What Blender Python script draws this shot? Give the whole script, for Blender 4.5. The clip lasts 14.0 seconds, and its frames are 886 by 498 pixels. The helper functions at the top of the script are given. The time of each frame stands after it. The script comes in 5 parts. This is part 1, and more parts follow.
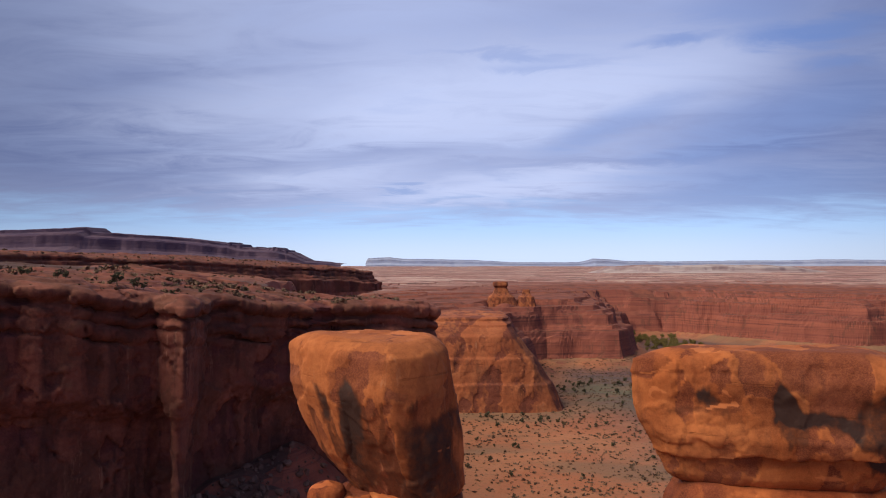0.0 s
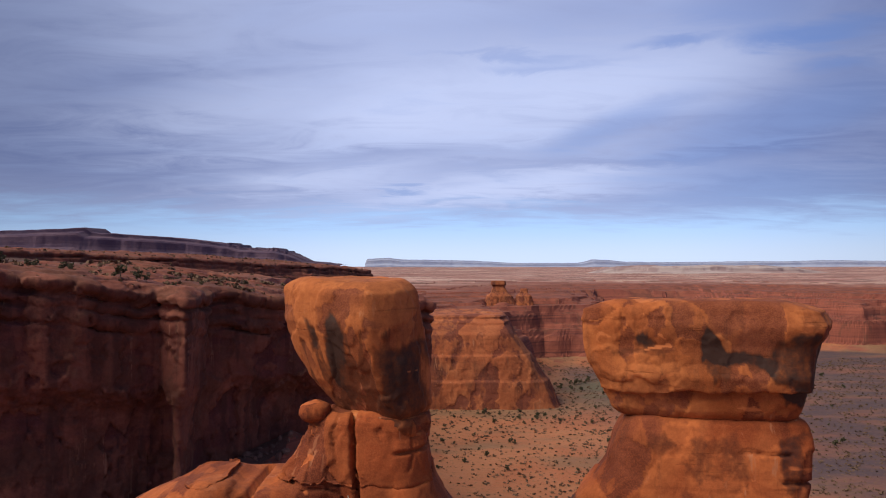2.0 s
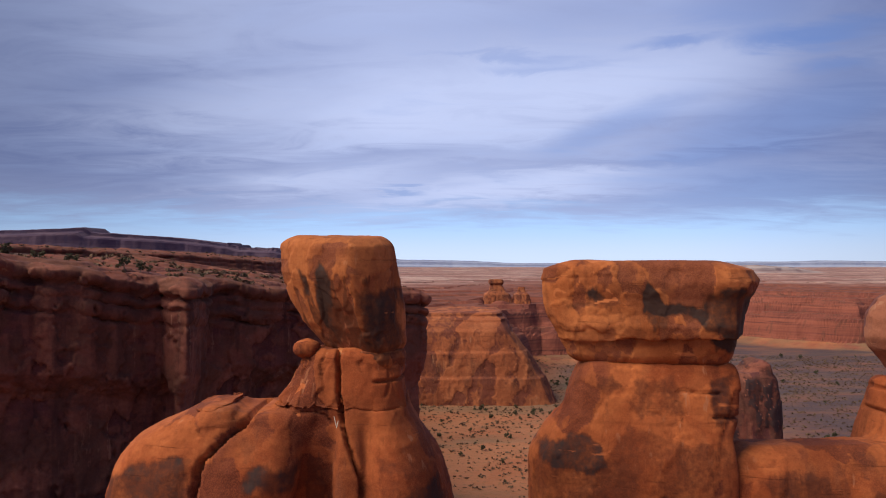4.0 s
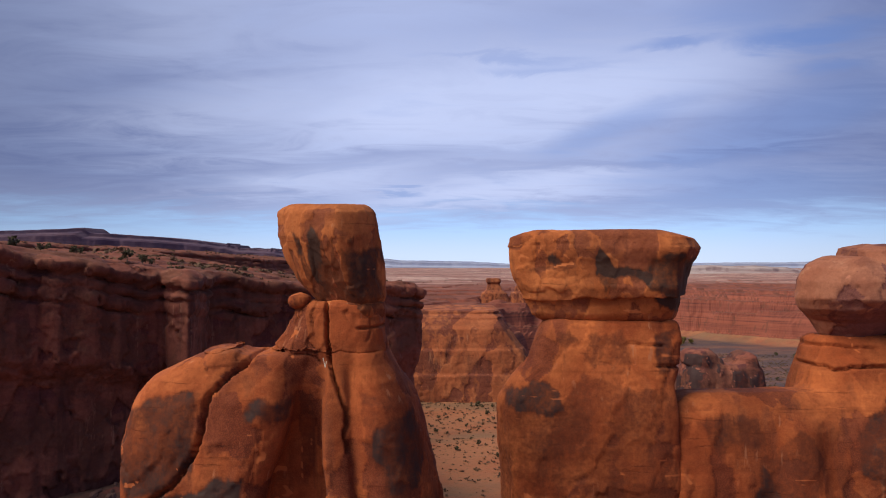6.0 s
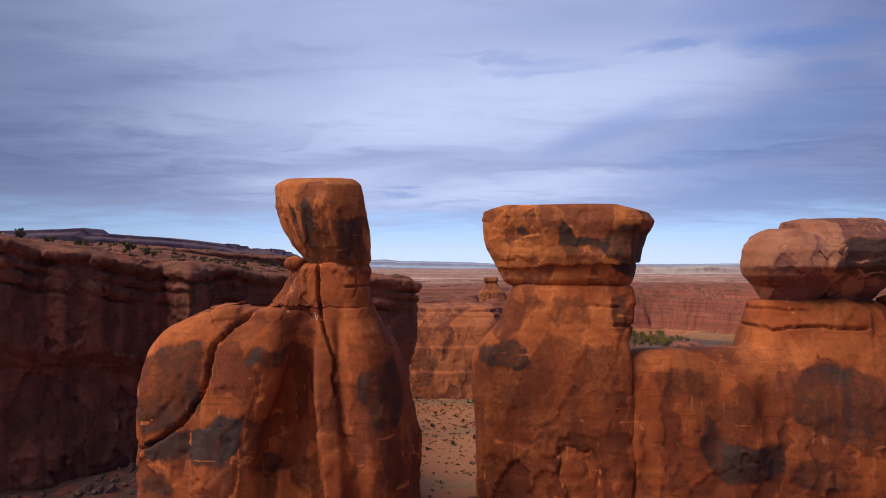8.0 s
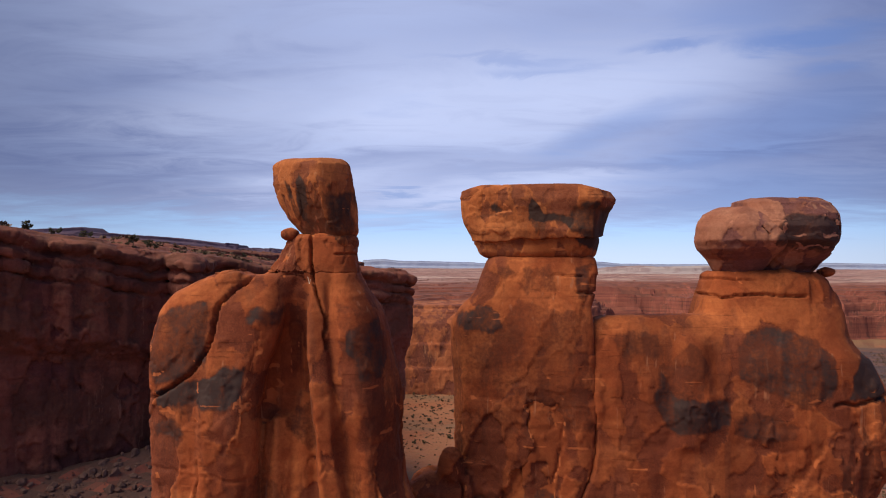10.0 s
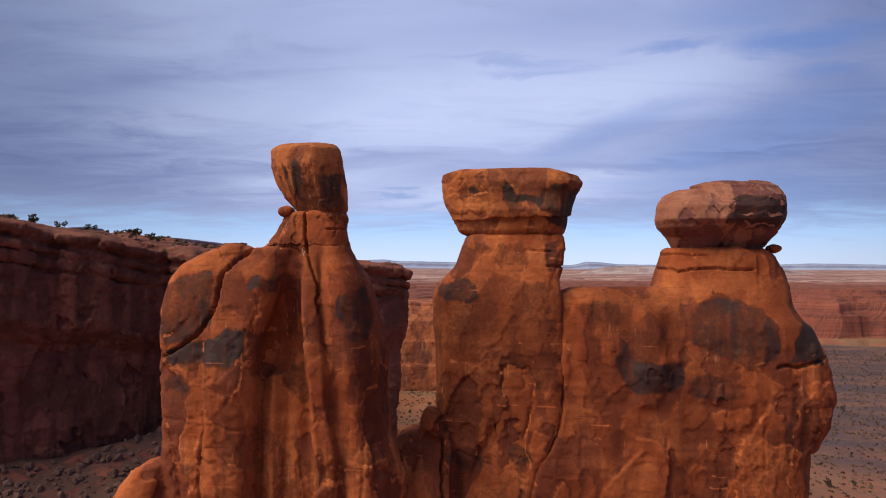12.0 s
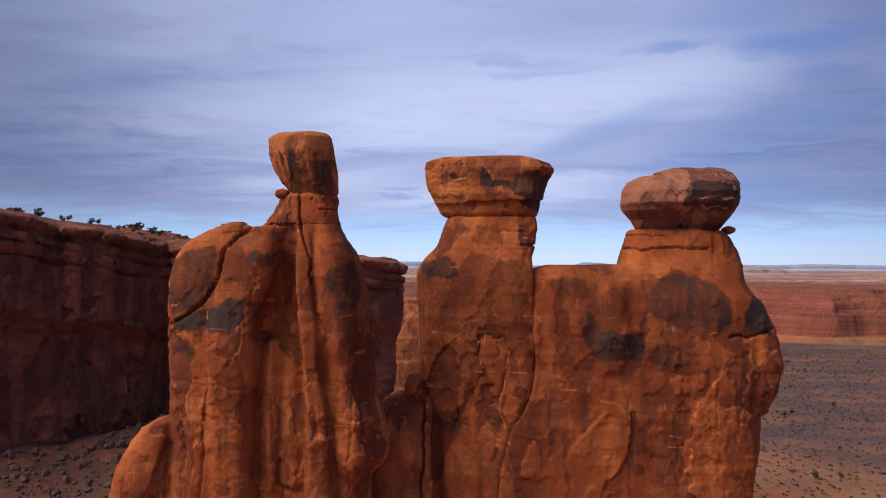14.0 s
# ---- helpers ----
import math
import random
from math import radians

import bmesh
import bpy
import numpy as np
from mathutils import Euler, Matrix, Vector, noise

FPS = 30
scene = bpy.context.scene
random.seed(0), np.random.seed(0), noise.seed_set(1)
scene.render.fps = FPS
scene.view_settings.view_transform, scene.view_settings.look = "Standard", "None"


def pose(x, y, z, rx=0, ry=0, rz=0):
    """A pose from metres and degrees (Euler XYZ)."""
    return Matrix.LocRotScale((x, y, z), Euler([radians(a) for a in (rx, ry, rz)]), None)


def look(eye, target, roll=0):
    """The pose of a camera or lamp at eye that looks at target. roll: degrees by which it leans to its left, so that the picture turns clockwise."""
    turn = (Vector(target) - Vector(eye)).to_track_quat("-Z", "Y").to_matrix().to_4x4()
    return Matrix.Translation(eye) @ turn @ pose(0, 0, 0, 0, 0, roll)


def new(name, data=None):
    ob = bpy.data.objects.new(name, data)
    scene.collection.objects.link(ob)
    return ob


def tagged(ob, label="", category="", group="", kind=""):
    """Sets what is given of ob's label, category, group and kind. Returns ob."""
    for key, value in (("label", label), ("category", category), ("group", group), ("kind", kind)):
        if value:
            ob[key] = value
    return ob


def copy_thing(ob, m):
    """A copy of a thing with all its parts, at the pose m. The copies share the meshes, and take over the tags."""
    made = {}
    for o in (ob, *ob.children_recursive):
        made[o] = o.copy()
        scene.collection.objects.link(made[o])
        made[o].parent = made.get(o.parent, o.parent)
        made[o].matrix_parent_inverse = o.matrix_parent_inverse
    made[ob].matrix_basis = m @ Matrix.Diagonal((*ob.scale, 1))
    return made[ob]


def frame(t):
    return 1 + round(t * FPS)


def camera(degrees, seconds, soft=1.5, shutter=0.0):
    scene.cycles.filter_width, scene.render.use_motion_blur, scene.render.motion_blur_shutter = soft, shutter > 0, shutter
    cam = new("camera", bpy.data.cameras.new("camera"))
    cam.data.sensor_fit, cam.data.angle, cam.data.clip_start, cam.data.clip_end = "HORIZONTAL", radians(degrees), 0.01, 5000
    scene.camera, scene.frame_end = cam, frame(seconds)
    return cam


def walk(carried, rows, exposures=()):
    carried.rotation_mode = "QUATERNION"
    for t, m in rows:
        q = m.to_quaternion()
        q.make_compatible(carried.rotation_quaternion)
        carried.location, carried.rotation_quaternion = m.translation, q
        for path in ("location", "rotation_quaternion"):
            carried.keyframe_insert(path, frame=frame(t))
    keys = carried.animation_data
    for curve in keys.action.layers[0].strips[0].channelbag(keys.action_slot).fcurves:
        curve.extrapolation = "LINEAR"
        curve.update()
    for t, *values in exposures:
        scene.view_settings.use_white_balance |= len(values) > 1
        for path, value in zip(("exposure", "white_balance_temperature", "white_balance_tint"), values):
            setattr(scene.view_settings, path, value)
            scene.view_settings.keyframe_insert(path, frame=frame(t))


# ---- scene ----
cam = camera(60.3, 14.0, 1.05)
METRES, EYE, TILT, LEAN, TURN = 50.4, 118.0, 1.0, 0.0, 0.0
ROWS = [
    (0.0, 0.0, 0.0, 0.0, -0.0, 0.0, 0.0),
    (0.5, 0.0068, -0.0286, -0.0102, -0.01, 0.02, -0.0),
    (1.0, 0.0137, -0.0574, -0.0207, -0.02, 0.04, -0.01),
    (1.5, 0.0207, -0.0864, -0.0315, -0.03, 0.07, -0.02),
    (2.0, 0.028, -0.1158, -0.0422, -0.03, 0.08, -0.02),
    (2.5, 0.0349, -0.1458, -0.0532, -0.05, 0.11, -0.04),
    (3.0, 0.0422, -0.177, -0.0642, -0.06, 0.11, -0.05),
    (5.5, 0.0805, -0.3414, -0.1187, -0.15, 0.17, -0.06),
    (6.0, 0.0883, -0.3743, -0.1305, -0.16, 0.2, -0.08),
    (6.5, 0.0959, -0.4074, -0.1423, -0.18, 0.22, -0.09),
    (7.0, 0.1036, -0.4401, -0.1539, -0.2, 0.23, -0.1),
    (7.5, 0.1114, -0.473, -0.1656, -0.2, 0.25, -0.11),
    (8.0, 0.119, -0.5055, -0.1775, -0.22, 0.28, -0.14),
    (10.5, 0.1592, -0.675, -0.2343, -0.28, 0.3, -0.24),
    (11.0, 0.1673, -0.7102, -0.2459, -0.3, 0.32, -0.25),
    (11.5, 0.1757, -0.7451, -0.2571, -0.31, 0.33, -0.26),
    (12.0, 0.184, -0.7805, -0.2686, -0.33, 0.35, -0.28),
    (12.5, 0.1925, -0.8163, -0.2797, -0.35, 0.36, -0.29),
    (13.0, 0.2013, -0.8519, -0.2909, -0.36, 0.38, -0.31),
    (13.5, 0.2098, -0.8878, -0.3018, -0.39, 0.39, -0.31),
    (14.0, 0.2182, -0.9243, -0.3127, -0.42, 0.4, -0.35),
]
walk(cam, [(t, pose(0, 0, EYE, TILT, LEAN, TURN) @ pose(METRES * x, METRES * y, METRES * z, 90 + pitch, roll, yaw)) for t, x, y, z, yaw, pitch, roll in ROWS])

import functools

# ---- world, sun ----
SUN_TO = Vector((-0.72, -0.36, 0.92)).normalized()
world = bpy.data.worlds.new("world")
scene.world = world
world.use_nodes = True


def world_sky():
    nt = world.node_tree
    nt.nodes.clear()
    L = nt.links.new
    out = nt.nodes.new("ShaderNodeOutputWorld")
    bg = nt.nodes.new("ShaderNodeBackground")
    bg.inputs["Strength"].default_value = 0.10
    sky = nt.nodes.new("ShaderNodeTexSky")
    sky.sky_type, sky.sun_disc = "NISHITA", False
    sky.sun_elevation = math.asin(SUN_TO.z)
    sky.sun_rotation = math.atan2(SUN_TO.x, SUN_TO.y)
    sky.altitude, sky.air_density, sky.dust_density, sky.ozone_density = 1400, 1.0, 0.1, 4.0
    co = nt.nodes.new("ShaderNodeTexCoord")
    sep = nt.nodes.new("ShaderNodeSeparateXYZ")
    L(co.outputs["Generated"], sep.inputs[0])

    def m(op, a, b=0.0, c=0.0, clamp=False):
        n = nt.nodes.new("ShaderNodeMath")
        n.operation, n.use_clamp = op, clamp
        for i, v in enumerate((a, b, c)):
            if hasattr(v, "is_output"):
                L(v, n.inputs[i])
            else:
                n.inputs[i].default_value = v
        return n.outputs[0]

    # the cloud sheet lies flat, so it is laid out by way / height
    up = m("ADD", m("MAXIMUM", sep.outputs["Z"], 0.0), 0.10)
    flat = nt.nodes.new("ShaderNodeCombineXYZ")
    L(m("DIVIDE", sep.outputs["X"], up), flat.inputs[0])
    L(m("DIVIDE", sep.outputs["Y"], up), flat.inputs[1])

    def cloud(scale, sx, sy, turn, detail, rough, shift, warp=0.6):
        mp = nt.nodes.new("ShaderNodeMapping")
        mp.inputs["Scale"].default_value = (sx, sy, 1)
        mp.inputs["Rotation"].default_value = (0, 0, radians(turn))
        mp.inputs["Location"].default_value = (shift, shift * 0.7, shift)
        L(flat.outputs[0], mp.inputs[0])
        n = nt.nodes.new("ShaderNodeTexNoise")
        n.inputs["Scale"].default_value = scale
        n.inputs["Detail"].default_value = detail
        n.inputs["Roughness"].default_value = rough
        n.inputs["Distortion"].default_value = warp
        L(mp.outputs[0], n.inputs["Vector"])
        return n.outputs["Fac"]

    big = cloud(0.50, 0.75, 1.0, 12, 2, 0.45, 2.3, 0.3)
    mid = cloud(1.0, 0.75, 1.05, 16, 5, 0.5, 7.1, 0.7)
    fine = cloud(3.0, 0.62, 1.1, 24, 8, 0.62, 4.4, 0.9)
    mix = m("ADD", m("ADD", m("MULTIPLY", big, 0.46), m("MULTIPLY", mid, 0.34)), m("MULTIPLY", fine, 0.26))

    def ramp(v, a, b, lo, hi):
        n = nt.nodes.new("ShaderNodeMapRange")
        n.interpolation_type = "SMOOTHSTEP"
        for i, w in enumerate((a, b, lo, hi)):
            n.inputs[i + 1].default_value = w
        L(v, n.inputs[0])
        return n.outputs[0]

    # banks and gaps of the sheet by azimuth and height, with edges frayed by the noise
    way = m("ARCTAN2", sep.outputs["X"], sep.outputs["Y"])
    rise = m("ARCSINE", sep.outputs["Z"])
    away = m("ADD", way, m("ADD", m("MULTIPLY_ADD", mid, 0.20, -0.10), m("MULTIPLY_ADD", fine, 0.14, -0.07)))
    ahigh = m("ADD", rise, m("ADD", m("MULTIPLY_ADD", big, 0.05, -0.025), m("MULTIPLY_ADD", fine, 0.055, -0.0275)))

    def banks(shapes):
        total = None
        for x, y, a, b, lean, gain in shapes:
            dx = m("ADD", away, -x)
            dy = m("SUBTRACT", m("ADD", ahigh, -y), m("MULTIPLY", dx, lean))
            r = m("SQRT", m("ADD", m("POWER", m("ABSOLUTE", m("MULTIPLY", dx, 1 / a)), 2.0), m("POWER", m("ABSOLUTE", m("MULTIPLY", dy, 1 / b)), 2.0)))
            v = ramp(r, 0.15, 1.35, gain, 0.0)
            total = v if total is None else m("ADD", total, v)
        return total

    white = banks(((0.04, 0.205, 0.40, 0.080, 0.10, 0.56), (-0.17, 0.300, 0.30, 0.075, 0.0, 0.18), (0.085, 0.098, 0.26, 0.024, 0.06, 0.62), (-0.17, 0.108, 0.17, 0.018, 0.10, 0.30),
                   (-0.35, 0.175, 0.20, 0.026, 0.12, 0.16), (0.29, 0.215, 0.17, 0.040, 0.15, 0.16), (0.02, 0.345, 0.35, 0.030, 0.0, 0.10)))
    murk = banks(((-0.47, 0.125, 0.24, 0.060, 0.0, 0.20), (-0.52, 0.250, 0.18, 0.14, 0.0, 0.16), (0.50, 0.13, 0.22, 0.11, 0.0, 0.22), (-0.33, 0.232, 0.16, 0.020, 0.2, 0.14),
                  (-0.06, 0.140, 0.34, 0.014, 0.08, 0.20), (0.54, 0.28, 0.16, 0.12, 0.0, 0.22), (0.30, 0.130, 0.22, 0.012, 0.05, 0.16)))
    gaps = banks(((0.085, 0.263, 0.12, 0.008, -0.05, 0.30), (0.14, 0.246, 0.10, 0.008, 0.0, 0.28), (0.285, 0.264, 0.05, 0.009, 0.0, 0.55), (0.45, 0.258, 0.12, 0.015, 0.0, 0.75),
                  (0.49, 0.225, 0.07, 0.010, 0.05, 0.5), (0.38, 0.290, 0.10, 0.030, 0.0, 0.35), (0.24, 0.172, 0.10, 0.020, 0.3, 0.40), (0.42, 0.165, 0.16, 0.040, 0.2, 0.42),
                  (0.40, 0.090, 0.20, 0.032, 0.0, 0.45), (-0.07, 0.100, 0.035, 0.006, 0.0, 0.5)))
    bright = m("ADD", m("SUBTRACT", m("ADD", m("MULTIPLY", m("SUBTRACT", mix, 0.53), 0.95), m("MULTIPLY_ADD", fine, 0.40, 0.22)), murk), white, clamp=True)
    rift = m("ADD", m("ADD", gaps, m("MULTIPLY", m("SUBTRACT", fine, 0.55), 0.7)), 0.06, clamp=True)

    def blend(f, a, b):
        n = nt.nodes.new("ShaderNodeMix")
        n.data_type = "RGBA"
        if hasattr(f, "is_output"):
            L(f, n.inputs["Factor"])
        else:
            n.inputs["Factor"].default_value = f
        for v, k in ((a, "A"), (b, "B")):
            if hasattr(v, "is_output"):
                L(v, n.inputs[k])
            else:
                n.inputs[k].default_value = (*v, 1)
        return n.outputs["Result"]

    blue = blend(0.7, sky.outputs[0], (1.8, 2.9, 7.1))
    clear = blend(0.8, sky.outputs[0], (4.6, 7.0, 11.6))
    sheet = blend(bright, (1.9, 2.5, 5.1), (5.7, 6.5, 9.4))
    sheet = blend(rift, sheet, blue)
    # the sheet ends low over the land: a clear strip, and pale air on the horizon
    edge = m("ADD", rise, m("ADD", m("MULTIPLY_ADD", mid, 0.06, -0.03), m("MULTIPLY_ADD", fine, 0.05, -0.025)))
    low = blend(ramp(rise, 0.0, 0.055, 1.0, 0.0), clear, (6.7, 8.0, 10.4))
    both = blend(ramp(edge, 0.040, 0.086, 0.0, 1.0), low, sheet)
    # dimmed overhead to cut fill light, and away from the middle for lens falloff
    dim = m("MULTIPLY", ramp(rise, 0.30, 0.9, 1.0, 0.62), ramp(m("ABSOLUTE", m("ADD", way, -0.10)), 0.15, 0.75, 1.0, 0.62))
    scale = nt.nodes.new("ShaderNodeVectorMath")
    scale.operation = "SCALE"
    L(both, scale.inputs[0])
    L(dim, scale.inputs["Scale"])
    L(scale.outputs[0], bg.inputs["Color"])
    L(bg.outputs[0], out.inputs[0])


world_sky()
sun = new("sun", bpy.data.lights.new("sun", "SUN"))
sun.data.energy, sun.data.angle, sun.data.color = 4.5, radians(38.0), (1.0, 0.87, 0.66)
sun.matrix_world = look(SUN_TO * 400, (0, 0, 0))


# ---- noise and field tools ----
def hashed(i, j, k, seed):
    with np.errstate(over="ignore"):
        h = (i.astype(np.uint32) * np.uint32(374761393) + j.astype(np.uint32) * np.uint32(668265263)
             + k.astype(np.uint32) * np.uint32(2147483647 - 58) + np.uint32(seed * 974711 + 17))
        h = (h ^ (h >> np.uint32(13))) * np.uint32(1274126177)
        h = (h ^ (h >> np.uint32(15))) * np.uint32(2246822519)
        h = h ^ (h >> np.uint32(16))
    return h.astype(np.float32) / np.float32(2147483648.0) - np.float32(1)


def vnoise(p, seed=0):
    """Smooth value noise from -1 to 1 at the points p (n, 3)."""
    p = np.asarray(p, np.float32)
    b = np.floor(p)
    f = p - b
    f = f * f * f * (f * (f * 6 - 15) + 10)
    b = b.astype(np.int64)
    total = 0
    for dx in (0, 1):
        wx = f[:, 0] if dx else 1 - f[:, 0]
        for dy in (0, 1):
            wy = f[:, 1] if dy else 1 - f[:, 1]
            for dz in (0, 1):
                wz = f[:, 2] if dz else 1 - f[:, 2]
                total = total + wx * wy * wz * hashed(b[:, 0] + dx, b[:, 1] + dy, b[:, 2] + dz, seed)
    return total


def fbm(p, size, octaves=4, seed=0, stretch=(1, 1, 1), rough=0.5):
    q = np.asarray(p, np.float32) / (np.array(stretch, np.float32) * size)
    amp, total, norm = 1.0, 0, 0
    for o in range(octaves):
        total = total + amp * vnoise(q * 2.03 ** o + 13.7 * o, seed + o)
        norm += amp
        amp *= rough
    return total / norm


def smoothstep(a, b, x):
    t = np.clip((x - a) / (b - a), 0, 1)
    return t * t * (3 - 2 * t)


def surface(field, lo, hi, step):
    """The skin of a solid: field(X, Y, Z) is negative within. Gives points and quads."""
    ax = [np.arange(a, b + step, step, dtype=np.float32) for a, b in zip(lo, hi)]
    v = field(ax[0][:, None, None], ax[1][None, :, None], ax[2][None, None, :]).astype(np.float32)
    ins = v < 0
    n = [s - 1 for s in v.shape]
    count = np.zeros(n, np.int8)
    for i in (0, 1):
        for j in (0, 1):
            for k in (0, 1):
                count += ins[i:n[0] + i, j:n[1] + j, k:n[2] + k]
    act = np.nonzero((count > 0) & (count < 8))
    number = np.full(n, -1, np.int64)
    number[act] = np.arange(len(act[0]))
    corner = {}
    for i in (0, 1):
        for j in (0, 1):
            for k in (0, 1):
                corner[i, j, k] = v[act[0] + i, act[1] + j, act[2] + k]
    total, hits = np.zeros((len(act[0]), 3)), np.zeros(len(act[0]))
    for a in corner:
        for axis in range(3):
            if a[axis] == 0:
                b = tuple(1 if q == axis else a[q] for q in range(3))
                va, vb = corner[a], corner[b]
                cross = (va < 0) != (vb < 0)
                t = np.where(cross, va / np.where(va == vb, 1, va - vb), 0)
                at = np.tile(np.array(a, float), (len(t), 1))
                at[:, axis] += t
                total += at * cross[:, None]
                hits += cross
    base = np.stack([ax[q][act[q]] for q in range(3)], 1)
    pts = base + step * total / hits[:, None]
    quads = []
    for axis in range(3):
        u, w = (axis + 1) % 3, (axis + 2) % 3
        s0 = [slice(None)] * 3
        s1 = [slice(None)] * 3
        s0[axis], s1[axis] = slice(0, -1), slice(1, None)
        flip = ins[tuple(s0)] != ins[tuple(s1)]
        idx = np.stack(np.nonzero(flip), 1)
        ok = (idx[:, u] > 0) & (idx[:, w] > 0) & (idx[:, u] < n[u]) & (idx[:, w] < n[w])
        idx = idx[ok]
        first = ins[idx[:, 0], idx[:, 1], idx[:, 2]]
        ring = []
        for du, dw in ((1, 1), (0, 1), (0, 0), (1, 0)):
            c = idx.copy()
            c[:, u] -= du
            c[:, w] -= dw
            ring.append(number[c[:, 0], c[:, 1], c[:, 2]])
        q = np.stack(ring, 1)
        q[~first] = q[~first][:, ::-1]
        quads.append(q)
    quads = np.concatenate(quads)
    return pts, quads[(quads >= 0).all(1)]


def normals(p, q):
    a = np.cross(p[q[:, 2]] - p[q[:, 0]], p[q[:, 3]] - p[q[:, 1]])
    out = np.zeros_like(p)
    for i in range(4):
        for k in range(3):
            out[:, k] += np.bincount(q[:, i], a[:, k], len(p))
    return out / np.maximum(np.linalg.norm(out, axis=1, keepdims=True), 1e-9)


def relax(p, q, times=1):
    for _ in range(times):
        s, c = np.zeros_like(p), np.zeros(len(p))
        for i, j in ((0, 1), (1, 2), (2, 3), (3, 0), (1, 0), (2, 1), (3, 2), (0, 3)):
            c += np.bincount(q[:, i], minlength=len(p))
            for k in range(3):
                s[:, k] += np.bincount(q[:, i], p[q[:, j], k], len(p))
        p = 0.4 * p + 0.6 * s / np.maximum(c, 1)[:, None]
    return p


def mesh_of(name, p, q, smooth=True, marks=None):
    me = bpy.data.meshes.new(name)
    p, q = np.asarray(p, np.float32), np.asarray(q, np.int32)
    side = q.shape[1]
    me.vertices.add(len(p))
    me.vertices.foreach_set("co", p.ravel())
    me.loops.add(q.size)
    me.loops.foreach_set("vertex_index", q.ravel())
    me.polygons.add(len(q))
    me.polygons.foreach_set("loop_start", np.arange(0, q.size, side, dtype=np.int32))
    me.polygons.foreach_set("use_smooth", np.full(len(q), smooth))
    me.update(calc_edges=True)
    me.validate()
    for key, values in (marks or {}).items():
        me.attributes.new(key, "FLOAT", "POINT").data.foreach_set("value", np.asarray(values, np.float32))
    return me


def put(name, me, material, parent=None, label=""):
    """One mesh object, as a thing of its own or as a part."""
    ob = new(name, me)
    me.materials.append(material)
    ob.parent = parent
    return tagged(ob, label)


def part(name, bm, material, parent=None, label=""):
    me = bpy.data.meshes.new(name)
    bm.to_mesh(me)
    bm.free()
    return put(name, me, material, parent, label)


def loft(rows, power=3.0, lean=0.0):
    """A solid by its stacked outlines: rows of (z, x0, x1, y0, y1), from the top down."""
    r = np.array(sorted(rows), np.float32)
    zs = np.linspace(r[0, 0], r[-1, 0], 400)
    col = [np.interp(zs, r[:, 0], r[:, i]) for i in range(1, 5)]
    k = np.hanning(21)
    k /= k.sum()
    col = [np.convolve(np.pad(c, 10, "edge"), k, "valid") for c in col]

    def f(x, y, z):
        x0, x1, y0, y1 = [np.interp(z, zs, c).astype(np.float32) for c in col]
        hx, hy = (x1 - x0) / 2, (y1 - y0) / 2
        a = np.abs((x - (x0 + x1) / 2 - lean * (y - 30)) / hx)
        b = np.abs((y - (y0 + y1) / 2) / hy)
        d = ((a ** power + b ** power) ** (1 / power) - 1) * np.minimum(hx, hy)
        over = np.maximum(z - r[-1, 0], r[0, 0] - z)
        e = 0.7
        return np.where((d > -e) & (over > -e), np.hypot(np.maximum(d + e, 0), np.maximum(over + e, 0)) - e, np.maximum(d, over))
    return f


def prism(rows, plan, soft=0.22, edge=0.6):
    """Like loft, but its outline is a convex plan of (u, v) corners, counter-clockwise, within each row's box."""
    r = np.array(sorted(rows), np.float32)
    zs = np.linspace(r[0, 0], r[-1, 0], 400)
    k = np.hanning(13)
    k /= k.sum()
    col = [np.convolve(np.pad(np.interp(zs, r[:, 0], r[:, i]), 6, "edge"), k, "valid") for i in range(1, 5)]

    def f(x, y, z):
        x0, x1, y0, y1 = [np.interp(z, zs, c).astype(np.float32) for c in col]
        corners = [((x0 + x1) / 2 + u * (x1 - x0) / 2, (y0 + y1) / 2 + v * (y1 - y0) / 2) for u, v in plan]
        over = np.maximum(z - r[-1, 0], r[0, 0] - z)
        ds = []
        for (ax, ay), (bx, by) in zip(corners, corners[1:] + corners[:1]):
            ex, ey = bx - ax, by - ay
            ln = np.hypot(ex, ey)
            ds.append(((x - ax) * (ey / ln) - (y - ay) * (ex / ln)).astype(np.float32))
        top = functools.reduce(np.maximum, ds)
        total = sum(np.exp(np.maximum((d - top) / soft, -20)) for d in ds)
        d = top + soft * np.log(total)
        e = edge
        return np.where((d > -e) & (over > -e), np.hypot(np.maximum(d + e, 0), np.maximum(over + e, 0)) - e, np.maximum(d, over))
    return f


def wig(z, seed, size, amp):
    """A wandering line along z."""
    q = np.asarray(z, np.float32).ravel()
    p = np.stack([q, 0 * q + 0.37, 0 * q], 1)
    return (amp * fbm(p, size, 4, seed, (1, 1, 1), 0.6)).reshape(np.shape(z)).astype(np.float32)


def join(a, b, k=0.5):
    h = np.clip(0.5 + 0.5 * (b - a) / k, 0, 1)
    return b * (1 - h) + a * h - k * h * (1 - h)


def carve(d, sheet, width, depth):
    """Cut a cleft along sheet = 0, where depth is negative within reach."""
    return np.maximum(d, -np.maximum(np.abs(sheet) - width, depth))


def groove(sheet, width, deep, reach=None):
    """How far a crack along sheet = 0 sinks into a face; reach is negative where it runs."""
    v = deep * smoothstep(width, 0.15 * width, np.abs(sheet))
    return v if reach is None else v * smoothstep(0.0, -0.35, reach)


